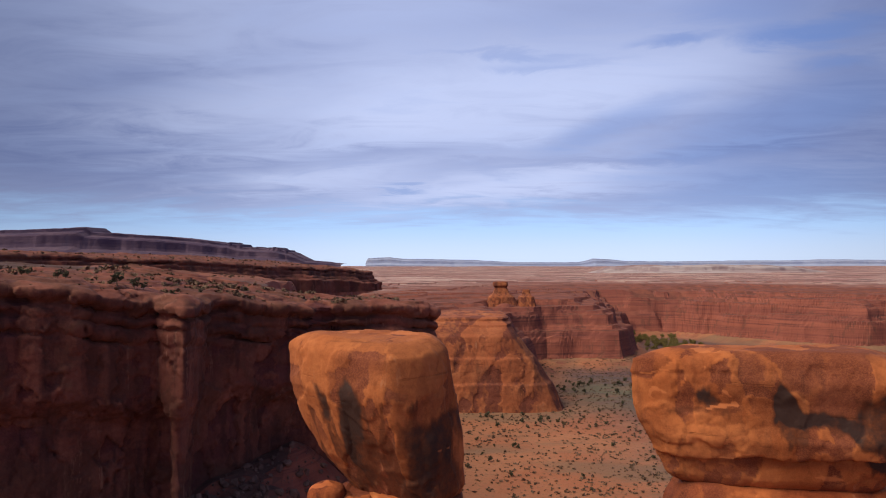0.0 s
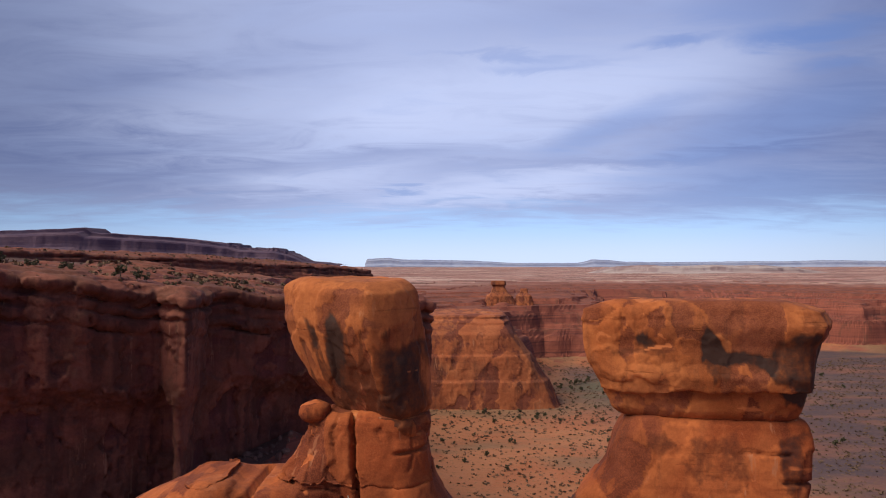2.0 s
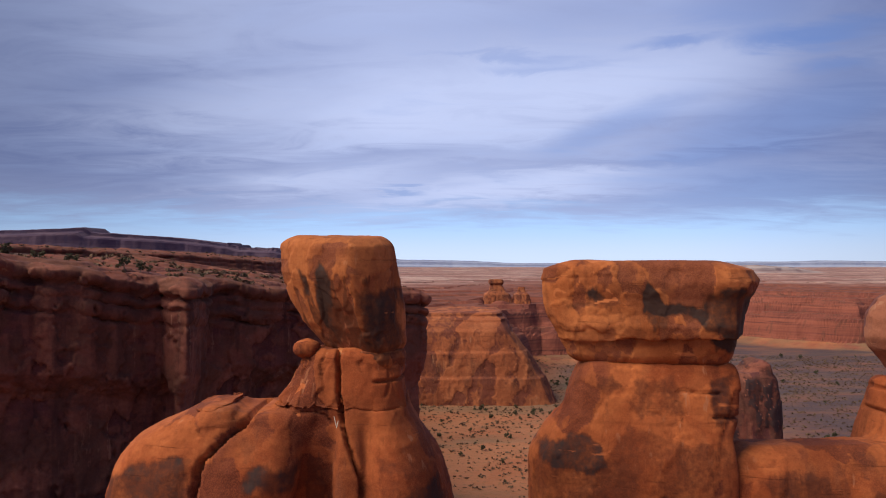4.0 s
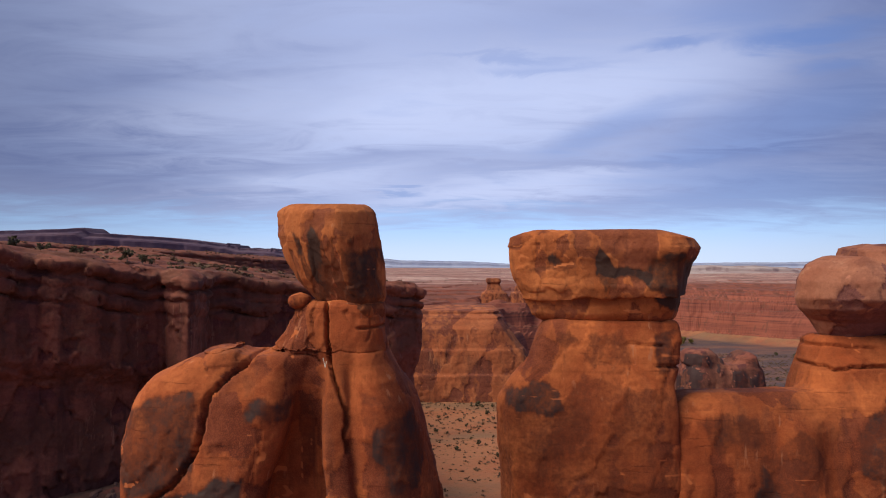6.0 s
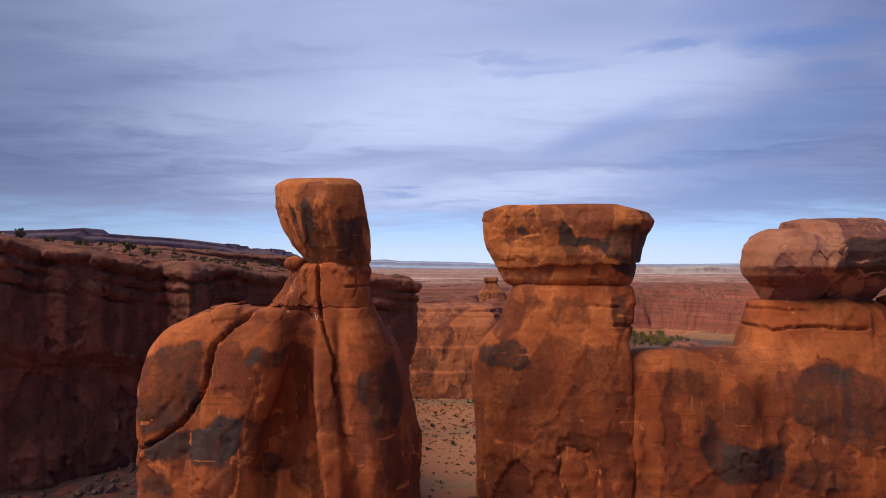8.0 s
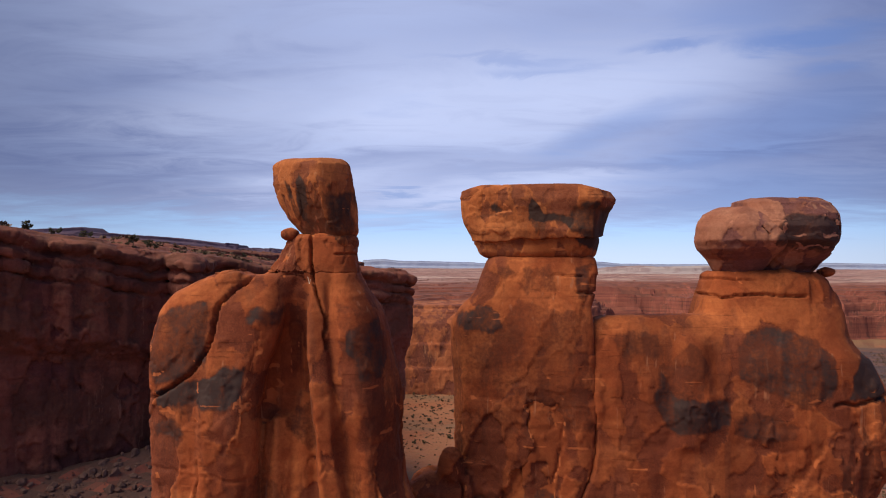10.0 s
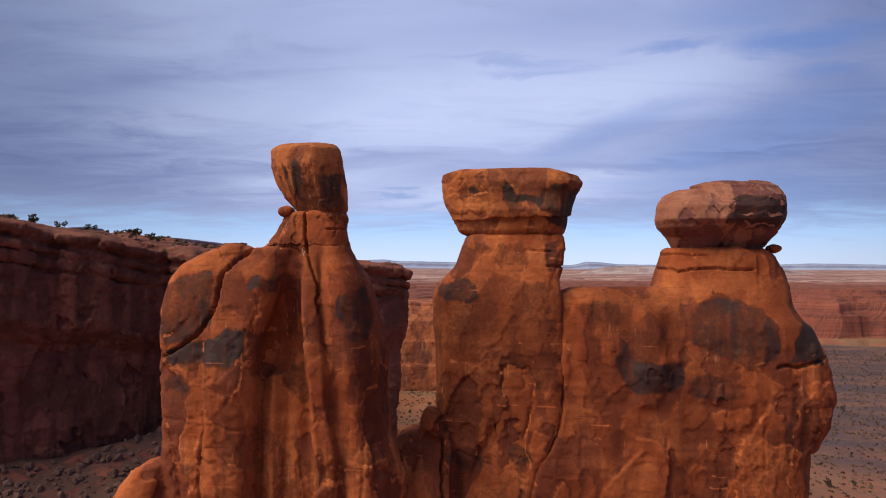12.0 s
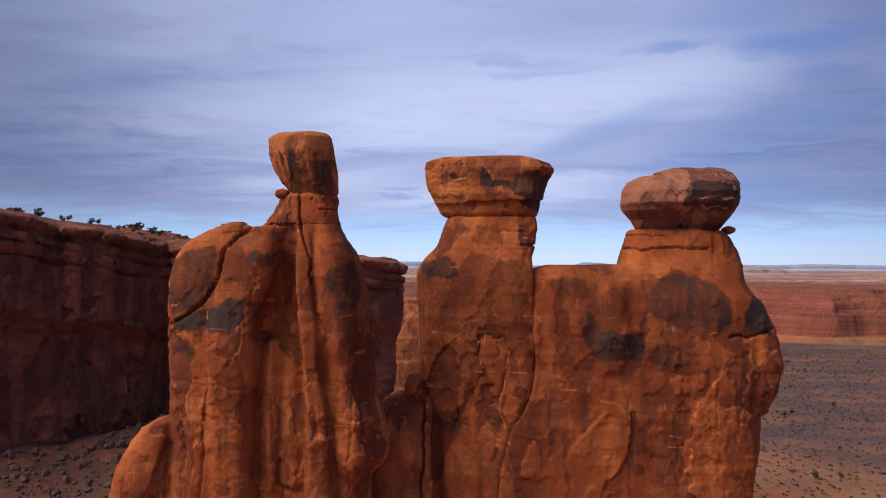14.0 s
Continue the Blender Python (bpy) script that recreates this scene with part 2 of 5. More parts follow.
def polygon_distance(x, y, pts):
    """Distance to an outline in plan, negative within."""
    d = np.full(np.broadcast(x, y).shape, 1e9, np.float32)
    inside = np.zeros(d.shape, bool)
    n = len(pts)
    for i in range(n):
        (ax, ay), (bx, by) = pts[i], pts[(i + 1) % n]
        ex, ey = bx - ax, by - ay
        t = np.clip(((x - ax) * ex + (y - ay) * ey) / (ex * ex + ey * ey), 0, 1)
        d = np.minimum(d, np.hypot(x - ax - t * ex, y - ay - t * ey))
        if ey:
            inside ^= ((ay > y) != (by > y)) & (x < (y - ay) * ex / ey + ax)
    return np.where(inside, -d, d)


def spall(p, size, steps, seed, stretch=(1, 1, 1)):
    """Plates that have flaked off: a stepped noise with short ramps."""
    v = (fbm(p, size, 3, seed, stretch) * 0.5 + 0.5) * steps
    b = np.floor(v)
    return (b + smoothstep(0.87, 1.0, v - b)) / steps - 0.5


def plates(p, size, seed, stretch=(1, 1, 1), warp=0.25):
    """Jointed rock: a random offset for each block, and the distance to the nearest joint (0 on it)."""
    st = np.array(stretch, np.float32) * size
    w = np.stack([fbm(p, size * 0.6, 3, seed + 31 + i) for i in range(3)], 1) * warp
    q = np.asarray(p, np.float32) / st + w
    b = np.floor(q).astype(np.int64)
    d1 = np.full(len(q), 9.0, np.float32)
    d2 = d1.copy()
    val, tilt = np.zeros(len(q), np.float32), np.zeros(len(q), np.float32)
    for dx in (-1, 0, 1):
        for dy in (-1, 0, 1):
            for dz in (-1, 0, 1):
                i, j, k = b[:, 0] + dx, b[:, 1] + dy, b[:, 2] + dz
                h = [hashed(i, j, k, seed + o) for o in range(3)]
                e = [q[:, a] - (c + 0.5 + 0.42 * g) for a, c, g in ((0, i, h[0]), (1, j, h[1]), (2, k, h[2]))]
                d = e[0] ** 2 + e[1] ** 2 + e[2] ** 2
                near = d < d1
                d2 = np.where(near, d1, np.minimum(d2, d))
                d1 = np.where(near, d, d1)
                val = np.where(near, h[0] * 0.6 + h[2] * 0.4, val)
                tilt = np.where(near, e[0] * h[1] + e[2] * h[0], tilt)
    return val + 0.7 * tilt, (np.sqrt(d2) - np.sqrt(d1)) * size


def blotches(p, spots, seed):
    """Dark desert varnish: crisp-edged spots (x, z, half width, half height, strength) on a face, with torn edges."""
    wob = 0.62 * fbm(p, 3.2, 3, seed) + 0.42 * fbm(p, 0.9, 4, seed + 3, (1, 1, 1.4), 0.6) + 0.42 * fbm(p, 0.7, 3, seed + 5, (1, 1, 8))
    runs = 1.5 * fbm(p, 0.6, 3, seed + 9, (1, 1, 12), 0.6)
    v = np.zeros(len(p), np.float32)
    for x, z, a, b, k in spots:
        e = (np.abs((p[:, 0] - x) / a) ** 2.4 + np.abs((p[:, 2] - z) / b) ** 2.4) ** (1 / 2.4)
        if k < 0:  # a zone of separate run-down streaks
            v = np.maximum(v, -k * smoothstep(0.0, 0.22, 0.8 - e + runs + 0.3 * wob))
        else:
            v = np.maximum(v, k * smoothstep(-0.12, 0.42, 0.98 - e + wob))
    return v


def stains_and_shade(p, shapes, seed):
    """Varnish patches, and some shade painted as varnish, drawn on a face as outlines of (x, z) corners, each with its
    strength; the edges are torn.
    """
    wx = 0.9 * fbm(p, 3.6, 3, seed) + 0.5 * fbm(p, 1.1, 4, seed + 3, (1, 1, 1.6), 0.65)
    wz = 0.8 * fbm(p, 3.6, 3, seed + 11) + 0.45 * fbm(p, 1.0, 4, seed + 13, (0.8, 1, 2.0), 0.65)
    runs = 1.8 * np.maximum(fbm(p, 0.7, 3, seed + 17, (1, 1, 14), 0.6), 0)
    body = 0.92 + 0.45 * fbm(p, 2.0, 4, seed + 19, (1, 1, 1.8), 0.6)
    v = np.zeros(len(p), np.float32)
    for k, pts in shapes:
        a = np.array(pts)
        lo, hi = a.min(0) - 2.4, a.max(0) + 1.8
        near = np.nonzero((p[:, 0] > lo[0]) & (p[:, 0] < hi[0]) & (p[:, 2] > lo[1]) & (p[:, 2] < hi[1]))[0]
        x, z = p[near, 0] + wx[near], p[near, 2] + wz[near]
        d = polygon_distance(x, z, pts)
        trail = polygon_distance(x, z + runs[near], pts)
        v[near] = np.maximum(v[near], k * body[near] * np.maximum(smoothstep(0.22, -0.25, d), 0.6 * smoothstep(0.2, -0.3, trail)))
    return v


# ---- materials ----
class Nodes:
    """Short hand for a node material."""

    def __init__(self, name):
        self.mat = bpy.data.materials.new(name)
        self.mat.use_nodes = True
        self.nt = self.mat.node_tree
        self.bsdf = self.nt.nodes["Principled BSDF"]
        self.co = self.nt.nodes.new("ShaderNodeTexCoord").outputs["Object"]

    def link(self, a, b):
        if hasattr(a, "is_output"):
            self.nt.links.new(a, b)
        else:
            b.default_value = a

    def mapping(self, scale=(1, 1, 1), shift=(0, 0, 0)):
        n = self.nt.nodes.new("ShaderNodeMapping")
        n.inputs["Scale"].default_value, n.inputs["Location"].default_value = scale, shift
        self.nt.links.new(self.co, n.inputs[0])
        return n.outputs[0]

    def noise(self, scale, detail=4, rough=0.55, vec=None, warp=0.0):
        n = self.nt.nodes.new("ShaderNodeTexNoise")
        for k, v in (("Scale", scale), ("Detail", detail), ("Roughness", rough), ("Distortion", warp)):
            n.inputs[k].default_value = v
        self.nt.links.new(vec or self.co, n.inputs["Vector"])
        return n.outputs["Fac"]

    def ramp(self, fac, a, b, lo=0.0, hi=1.0):
        n = self.nt.nodes.new("ShaderNodeMapRange")
        n.interpolation_type = "SMOOTHSTEP"
        for i, v in enumerate((a, b, lo, hi)):
            n.inputs[i + 1].default_value = v
        self.link(fac, n.inputs[0])
        return n.outputs[0]

    def math(self, op, a, b=0.0, clamp=False):
        n = self.nt.nodes.new("ShaderNodeMath")
        n.operation, n.use_clamp = op, clamp
        self.link(a, n.inputs[0])
        self.link(b, n.inputs[1])
        return n.outputs[0]

    def mix(self, fac, a, b, how="MIX"):
        n = self.nt.nodes.new("ShaderNodeMix")
        n.data_type, n.blend_type = "RGBA", how
        self.link(fac, n.inputs["Factor"])
        for v, s in ((a, n.inputs["A"]), (b, n.inputs["B"])):
            self.link((*v, 1) if isinstance(v, tuple) else v, s)
        return n.outputs["Result"]

    def attr(self, name):
        n = self.nt.nodes.new("ShaderNodeAttribute")
        n.attribute_name = name
        return n.outputs["Fac"]

    def bump(self, height, strength, distance, below=None):
        n = self.nt.nodes.new("ShaderNodeBump")
        n.inputs["Strength"].default_value, n.inputs["Distance"].default_value = strength, distance
        self.nt.links.new(height, n.inputs["Height"])
        if below:
            self.nt.links.new(below, n.inputs["Normal"])
        return n.outputs[0]

    def finish(self, color, rough=0.9, normal=None):
        self.link((*color, 1) if isinstance(color, tuple) else color, self.bsdf.inputs["Base Color"])
        self.link(rough, self.bsdf.inputs["Roughness"])
        self.bsdf.inputs["Specular IOR Level"].default_value = 0.25
        if normal:
            self.nt.links.new(normal, self.bsdf.inputs["Normal"])
        return self.mat


def sandstone(name, red, pale, dark, streaks, grain=1.0, bands=0.35, varnish=True, blotch_tone=None):
    """Red sandstone: grain, bedding, run-down streaks and desert varnish (the mesh's own attribute, with some painted
    shade).
    """
    k = Nodes(name)
    blot = k.noise(0.22 / grain, 5, 0.6, warp=0.4)
    fine = k.noise(3.2 / grain, 6, 0.65)
    col = k.mix(k.ramp(blot, 0.38, 0.66), red, pale)
    bed = k.noise(1.0, 5, 0.6, k.mapping((0.05 / grain, 0.05 / grain, 1.3 / grain)), 0.3)
    tone = tuple(c * 0.55 for c in red)
    col = k.mix(k.ramp(bed, 0.5, 0.72, 0, bands), col, tone)
    broad = k.noise(0.10 / grain, 4, 0.55, k.mapping((1, 1, 0.8), (9, 2, 5)), 0.6)
    col = k.mix(k.ramp(broad, 0.46, 0.64, 0, 0.42), col, tuple(c * 0.52 for c in red))
    streak = k.noise(1.0, 5, 0.6, k.mapping((0.9 / grain, 0.9 / grain, 0.045 / grain)), 0.2)
    patch = k.noise(0.11 / grain, 3, 0.5)
    run = k.math("MULTIPLY", k.ramp(streak, 0.52, 0.64), k.ramp(patch, 0.42, 0.6, 0, streaks))
    col = k.mix(run, col, dark)
    col = k.mix(k.ramp(fine, 0.34, 0.72, 0, 0.40), col, tone)
    if varnish:  # weathered and fresh plates
        col = k.mix(k.ramp(k.attr("tone"), 0.52, 0.15, 0, 0.85), col, (0.46, 0.41, 0.70), "MULTIPLY")
        col = k.mix(k.ramp(k.attr("tone"), 0.55, 0.90, 0, 0.8), col, (1.35, 1.42, 1.35), "MULTIPLY")
    # random dark blotches that lower the overall tone
    if blotch_tone:
        col = k.mix(k.ramp(k.noise(0.07, 6, 0.65, warp=0.5), 0.44, 0.60, 0, 0.75), col, blotch_tone)
    lines = k.noise(1.0, 6, 0.7, k.mapping((0.16 / grain, 0.16 / grain, 4.5 / grain)), 0.5)
    here = k.ramp(k.noise(0.35 / grain, 3, 0.5), 0.48, 0.62)
    thin = k.math("MULTIPLY", k.ramp(lines, 0.60, 0.66), here)
    col = k.mix(k.math("MULTIPLY", thin, 0.40), col, tuple(c * 0.35 for c in red))
    drip = k.noise(1.0, 4, 0.65, k.mapping((3.2 / grain, 3.2 / grain, 0.10 / grain)), 0.3)
    col = k.mix(k.ramp(drip, 0.56, 0.70, 0, 0.28), col, tuple(c * 0.5 for c in red))
    milk = k.noise(1.0, 4, 0.6, k.mapping((2.1 / grain, 2.1 / grain, 0.07 / grain), (5, 2, 9)), 0.2)
    col = k.mix(k.math("MULTIPLY", k.ramp(milk, 0.60, 0.68), k.ramp(k.noise(0.16 / grain, 3, 0.5, k.mapping((1, 1, 1), (4, 4, 4))), 0.50, 0.62, 0, 0.6)), col, tuple(0.5 * c + d for c, d in zip(pale, (0.20, 0.115, 0.075))))
    col = k.mix(k.ramp(k.noise(14.0 / grain, 3, 0.7), 0.38, 0.68, 0, 0.24), col, tuple(min(1, c * 1.2) for c in pale))
    rough = 0.92
    if varnish:
        v = k.math("ADD", k.attr("varnish"), k.math("MULTIPLY", k.math("SUBTRACT", fine, 0.5), 0.55))
        v = k.math("ADD", v, k.math("MULTIPLY", k.math("SUBTRACT", streak, 0.5), 0.5))
        col = k.mix(k.ramp(v, 0.12, 0.80, 0, 0.85), col, tuple(0.75 * a + 0.25 * b for a, b in zip(tuple(c * 0.42 for c in red), dark)))
        col = k.mix(k.ramp(v, 0.62, 0.98, 0, 0.86), col, dark)
        rough = k.ramp(v, 0.3, 1, 0.92, 0.74)
        pale_edge = k.ramp(k.attr("chip"), 0.35, 0.8, 0, 0.7)
        col = k.mix(pale_edge, col, tuple(min(1, c * 1.25) for c in pale))
    n1 = k.bump(k.noise(1.1 / grain, 8, 0.6, warp=0.3), 0.35, 0.22 * grain)
    n1 = k.bump(k.math("SUBTRACT", 1.0, thin), 0.5, 0.10 * grain, n1)
    n2 = k.bump(k.noise(8.0 / grain, 5, 0.65), 0.24, 0.05 * grain, n1)
    return k.finish(col, rough, n2)


STONE = sandstone("orange sandstone", (0.205, 0.042, 0.0135), (0.360, 0.101, 0.034), (0.026, 0.0160, 0.0170), 0.35)
CAPSTONE = sandstone("tan-orange capstone", (0.258, 0.066, 0.0200), (0.392, 0.125, 0.045), (0.026, 0.0150, 0.0140), 0.3)
PINK = sandstone("pinkish sandstone", (0.205, 0.070, 0.044), (0.29, 0.122, 0.082), (0.038, 0.020, 0.021), 0.3)
# low base colour: varnished stone, with the cliff's shade and lens falloff added
CLIFF = sandstone("weathered, dimmed cliff sandstone", (0.150, 0.045, 0.034), (0.215, 0.077, 0.055), (0.034, 0.018, 0.021), 0.75, 3.0, 0.45, True, (0.085, 0.036, 0.026))


def desert():
    """Ground: red sand and slickrock, steep faces of layered stone, pale and grey-green flats."""
    k = Nodes("desert ground")
    geo = k.nt.nodes.new("ShaderNodeNewGeometry")
    sep = k.nt.nodes.new("ShaderNodeSeparateXYZ")
    k.nt.links.new(geo.outputs["True Normal"], sep.inputs[0])
    flat = k.ramp(sep.outputs["Z"], 0.72, 0.93)
    blot = k.noise(0.018, 6, 0.6, warp=0.5)
    sand = k.mix(k.ramp(blot, 0.38, 0.62), (0.30, 0.105, 0.053), (0.32, 0.132, 0.070))
    green = k.ramp(k.noise(0.006, 5, 0.6, k.mapping((1, 2.2, 1), (3, 1, 0))), 0.50, 0.62, 0, 0.55)
    sand = k.mix(green, sand, (0.125, 0.100, 0.068))
    # grey sage flats, painted darker and more purple for haze and lens falloff
    sand = k.mix(k.math("MULTIPLY", k.attr("sage"), k.ramp(k.noise(0.03, 5, 0.6, k.mapping((0.5, 1, 1))), 0.3, 0.6, 0.55, 0.95)), sand, (0.060, 0.043, 0.056))
    sand = k.mix(k.math("MULTIPLY", k.attr("meadow"), k.ramp(k.noise(0.05, 5, 0.6, k.mapping((0.5, 1, 1))), 0.34, 0.6, 0.4, 1.0), True), sand, (0.105, 0.094, 0.062))
    spots = k.ramp(k.noise(0.35, 3, 0.6), 0.56, 0.64, 0, 0.55)
    sand = k.mix(spots, sand, (0.16, 0.095, 0.050))
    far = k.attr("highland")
    # high country: stone and scrub tones, shifted to mauve to paint in haze
    hazy_top = k.mix(k.ramp(k.noise(0.012, 6, 0.65, k.mapping((0.35, 1, 1))), 0.40, 0.60), (0.23, 0.098, 0.085), (0.38, 0.225, 0.200))
    hazy_top = k.mix(k.ramp(k.noise(0.05, 5, 0.65, k.mapping((0.3, 1, 1))), 0.51, 0.57, 0, 0.85), hazy_top, (0.10, 0.060, 0.058))
    hazy_top = k.mix(k.ramp(k.noise(0.02, 6, 0.7, k.mapping((0.25, 1, 1), (7, 3, 0))), 0.53, 0.60, 0, 0.85), hazy_top, (0.50, 0.37, 0.33))
    sand = k.mix(far, sand, hazy_top)
    slick = k.mix(k.ramp(k.noise(0.05, 6, 0.65), 0.36, 0.64), (0.215, 0.070, 0.046), (0.120, 0.043, 0.032))
    sand = k.mix(k.attr("terrace"), sand, slick)
    # debris below the cliff, its own dull tone lowered further for lens falloff
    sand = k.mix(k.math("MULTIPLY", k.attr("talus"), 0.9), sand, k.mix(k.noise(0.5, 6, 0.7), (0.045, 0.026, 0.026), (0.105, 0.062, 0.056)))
    bed = k.noise(1.0, 6, 0.62, k.mapping((0.003, 0.003, 0.26)), 0.2)
    # layered stone, its red muted a little to hold haze
    face = k.mix(k.ramp(bed, 0.36, 0.62), (0.255, 0.080, 0.055), (0.180, 0.055, 0.043))
    thin = k.noise(1.0, 5, 0.7, k.mapping((0.010, 0.010, 0.52)), 0.4)
    face = k.mix(k.ramp(thin, 0.55, 0.61, 0, 0.65), face, (0.085, 0.032, 0.030))
    streak = k.noise(1.0, 4, 0.6, k.mapping((0.11, 0.11, 0.03)), 0.3)
    face = k.mix(k.ramp(streak, 0.57, 0.62, 0, 0.55), face, (0.12, 0.050, 0.038))
    col = k.mix(flat, face, sand)
    n1 = k.bump(k.noise(0.16, 8, 0.65), 0.6, 1.6)
    return k.finish(col, 0.95, n1)


GROUND = desert()


def leafy(name, a, b):
    k = Nodes(name)
    geo = k.nt.nodes.new("ShaderNodeNewGeometry")
    col = k.mix(geo.outputs["Random Per Island"], a, b)
    return k.finish(k.mix(k.ramp(k.noise(2.0, 4), 0.4, 0.65, 0, 0.5), col, tuple(c * 0.5 for c in a)), 0.85)


JUNIPER = leafy("juniper green", (0.068, 0.064, 0.038), (0.105, 0.096, 0.058))
SAGE = leafy("sage grey-green", (0.115, 0.072, 0.050), (0.180, 0.112, 0.076))
COTTON = leafy("autumn cottonwood yellow", (0.22, 0.16, 0.050), (0.13, 0.115, 0.045))


def bark():
    k = Nodes("grey bark")
    return k.finish(k.mix(k.noise(6, 5, 0.6, k.mapping((1, 1, 0.2))), (0.10, 0.07, 0.05), (0.20, 0.155, 0.12)), 0.95)


BARK = bark()


def far_stone(name, a, b, c):
    k = Nodes(name)
    bed = k.noise(1.0, 5, 0.6, k.mapping((0.002, 0.002, 0.05)), 0.2)
    col = k.mix(k.ramp(bed, 0.4, 0.6), a, b)
    col = k.mix(k.ramp(k.noise(0.02, 6, 0.6, k.mapping((1, 1, 0.2))), 0.5, 0.62, 0, 0.6), col, c)
    return k.finish(col, 0.95, k.bump(k.noise(0.03, 8, 0.65), 0.7, 8.0))


# the purple cast is distance haze put into the mesa's colour
HAZED_MESA = far_stone("far mesa stone in haze purple", (0.068, 0.043, 0.080), (0.100, 0.064, 0.098), (0.048, 0.036, 0.076))
# pale blue of the distant air, painted into the range's colour
HAZED_BLUE = far_stone("far range stone in haze blue", (0.28, 0.32, 0.48), (0.31, 0.35, 0.50), (0.25, 0.29, 0.45))
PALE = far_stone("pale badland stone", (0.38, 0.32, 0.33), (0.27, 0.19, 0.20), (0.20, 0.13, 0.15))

# ---- land ----
CLIFF_PLAN = [(-190, 110), (-135, 146), (-101, 171), (-86, 181), (-77, 190), (-72.5, 198), (-71, 193), (-65, 191), (-63.5, 197), (-64.5, 211), (-52, 227),
              (-30, 240), (-8, 250), (0, 256), (-3, 272), (-22, 296), (-40, 345), (-420, 345), (-420, 110)]
HIGH_PLAN = [(-140, 140), (-150, 290), (-52, 300), (-62, 380), (-80, 500), (-140, 600), (-160, 760), (-84, 1000), (-180, 1120), (-300, 1500), (-2600, 1500), (-2600, 140)]
MESA_PLAN = [(-400, 610), (-40, 640), (10, 622), (48, 618), (74, 632), (80, 660), (66, 700), (92, 760), (98, 850), (150, 872), (205, 862),
             (226, 890), (240, 960), (258, 1110), (296, 1205), (370, 1215), (430, 1130), (470, 1060), (560, 1000), (760, 1010), (1100, 930), (2200, 900), (6500, 900), (6500, 6500), (-6500, 6500), (-6500, 610)]


def high_flat(d):
    """One on the valley floor, falling to nought at the foot of the walls."""
    return smoothstep(-5, -45, d)


def land_height(x, y):
    """Height of the land, how far it counts as high country, and how far as grey sage flat."""
    p = np.stack([x, y, np.zeros_like(x)], 1)
    z = 1.5 * fbm(p, 90, 4, 3) + 0.5 * fbm(p, 12, 3, 5)
    # apron of debris under the near cliff and round the fin
    dc = polygon_distance(x, y, CLIFF_PLAN) + 5 * fbm(p, 25, 3, 8)
    foot = np.interp(x, (-120, -80, -45, -18, 4), (47, 52, 62, 34, -20))
    z = np.maximum(z, foot - 0.62 * np.maximum(dc, 0) + 2.2 * fbm(p, 9, 4, 9))
    df = np.hypot((x - 14) / 2.4, y - 34) - 8
    z = np.maximum(z, 22 - 0.62 * np.maximum(df + 3 * fbm(p, 14, 3, 10), 0) + 1.2 * fbm(p, 6, 3, 11))
    # far canyon walls, in steps
    dm = -polygon_distance(x, y, MESA_PLAN)
    rid = np.abs(fbm(p, 80, 3, 21))
    dm = dm + 22 * (rid - 0.2) + 6 * fbm(p, 34, 3, 22)
    wall = 9 * smoothstep(-26, 0, dm)
    for i, (at, up, spread, size) in enumerate(((0, 24, 0, 60), (9, 7, 9, 70), (17, 5, 9, 50), (24, 12, 14, 90), (34, 4, 12, 60), (44, 5, 18, 80), (58, 4, 22, 90),
                                                (80, 3, 34, 110), (120, 2, 50, 130), (170, 2, 60, 150), (240, 2, 80, 150), (330, 2, 90, 170))):
        wall += up * smoothstep(at, at + 3.0 + 0.22 * up, dm + 1.7 * spread * fbm(p, size * 0.8, 4, 60 + 3 * i, (1.7, 1, 1)))
    rise = np.clip((np.hypot(x, y) - 1100) / 3500, 0, 1.3)
    wall += smoothstep(100, 500, dm) * (12 * rise + 3 * fbm(p, 330, 4, 27) * np.minimum(1, rise * 3))
    z = np.where(dm > -26, np.maximum(z, wall + 0.8 * fbm(p, 14, 3, 28)), z)
    # the high plateau beyond the near cliff
    dh = -polygon_distance(x, y, HIGH_PLAN)
    dh = dh + 10 * fbm(p, 40, 4, 31)
    shelf = 103 - 0.080 * (np.clip(x, -190, 200) + 8) - 0.0197 * (np.minimum(y, 900) - 255)
    high = 0.55 * shelf * smoothstep(-4, 3, dh) + 0.30 * shelf * smoothstep(6, 11, dh) + 0.15 * shelf * smoothstep(16, 22, dh)
    top = 0.8 * smoothstep(40, 43, dh + 30 * fbm(p, 60, 4, 32)) + 0.9 * smoothstep(70, 73, dh + 40 * fbm(p, 70, 4, 33)) + 1.3 * fbm(p, 32, 4, 34)
    z = np.maximum(z, high + np.where(dh > 12, top, 0))
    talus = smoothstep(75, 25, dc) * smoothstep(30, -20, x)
    terrace = smoothstep(-4, 4, dm) * smoothstep(420, 160, dm)
    sage = smoothstep(90, 230, x + 70 * fbm(p, 110, 4, 29) + 0.25 * (y - 450)) * (high_flat(dm))
    meadow = np.exp(-((x - 150 + 25 * fbm(p, 60, 3, 36)) / 62) ** 2 - ((y - 690 + 30 * fbm(p, 60, 3, 37)) / 75) ** 2)
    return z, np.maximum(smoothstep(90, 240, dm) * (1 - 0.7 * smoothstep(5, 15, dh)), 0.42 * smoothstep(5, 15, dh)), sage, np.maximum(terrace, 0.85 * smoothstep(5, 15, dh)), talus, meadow


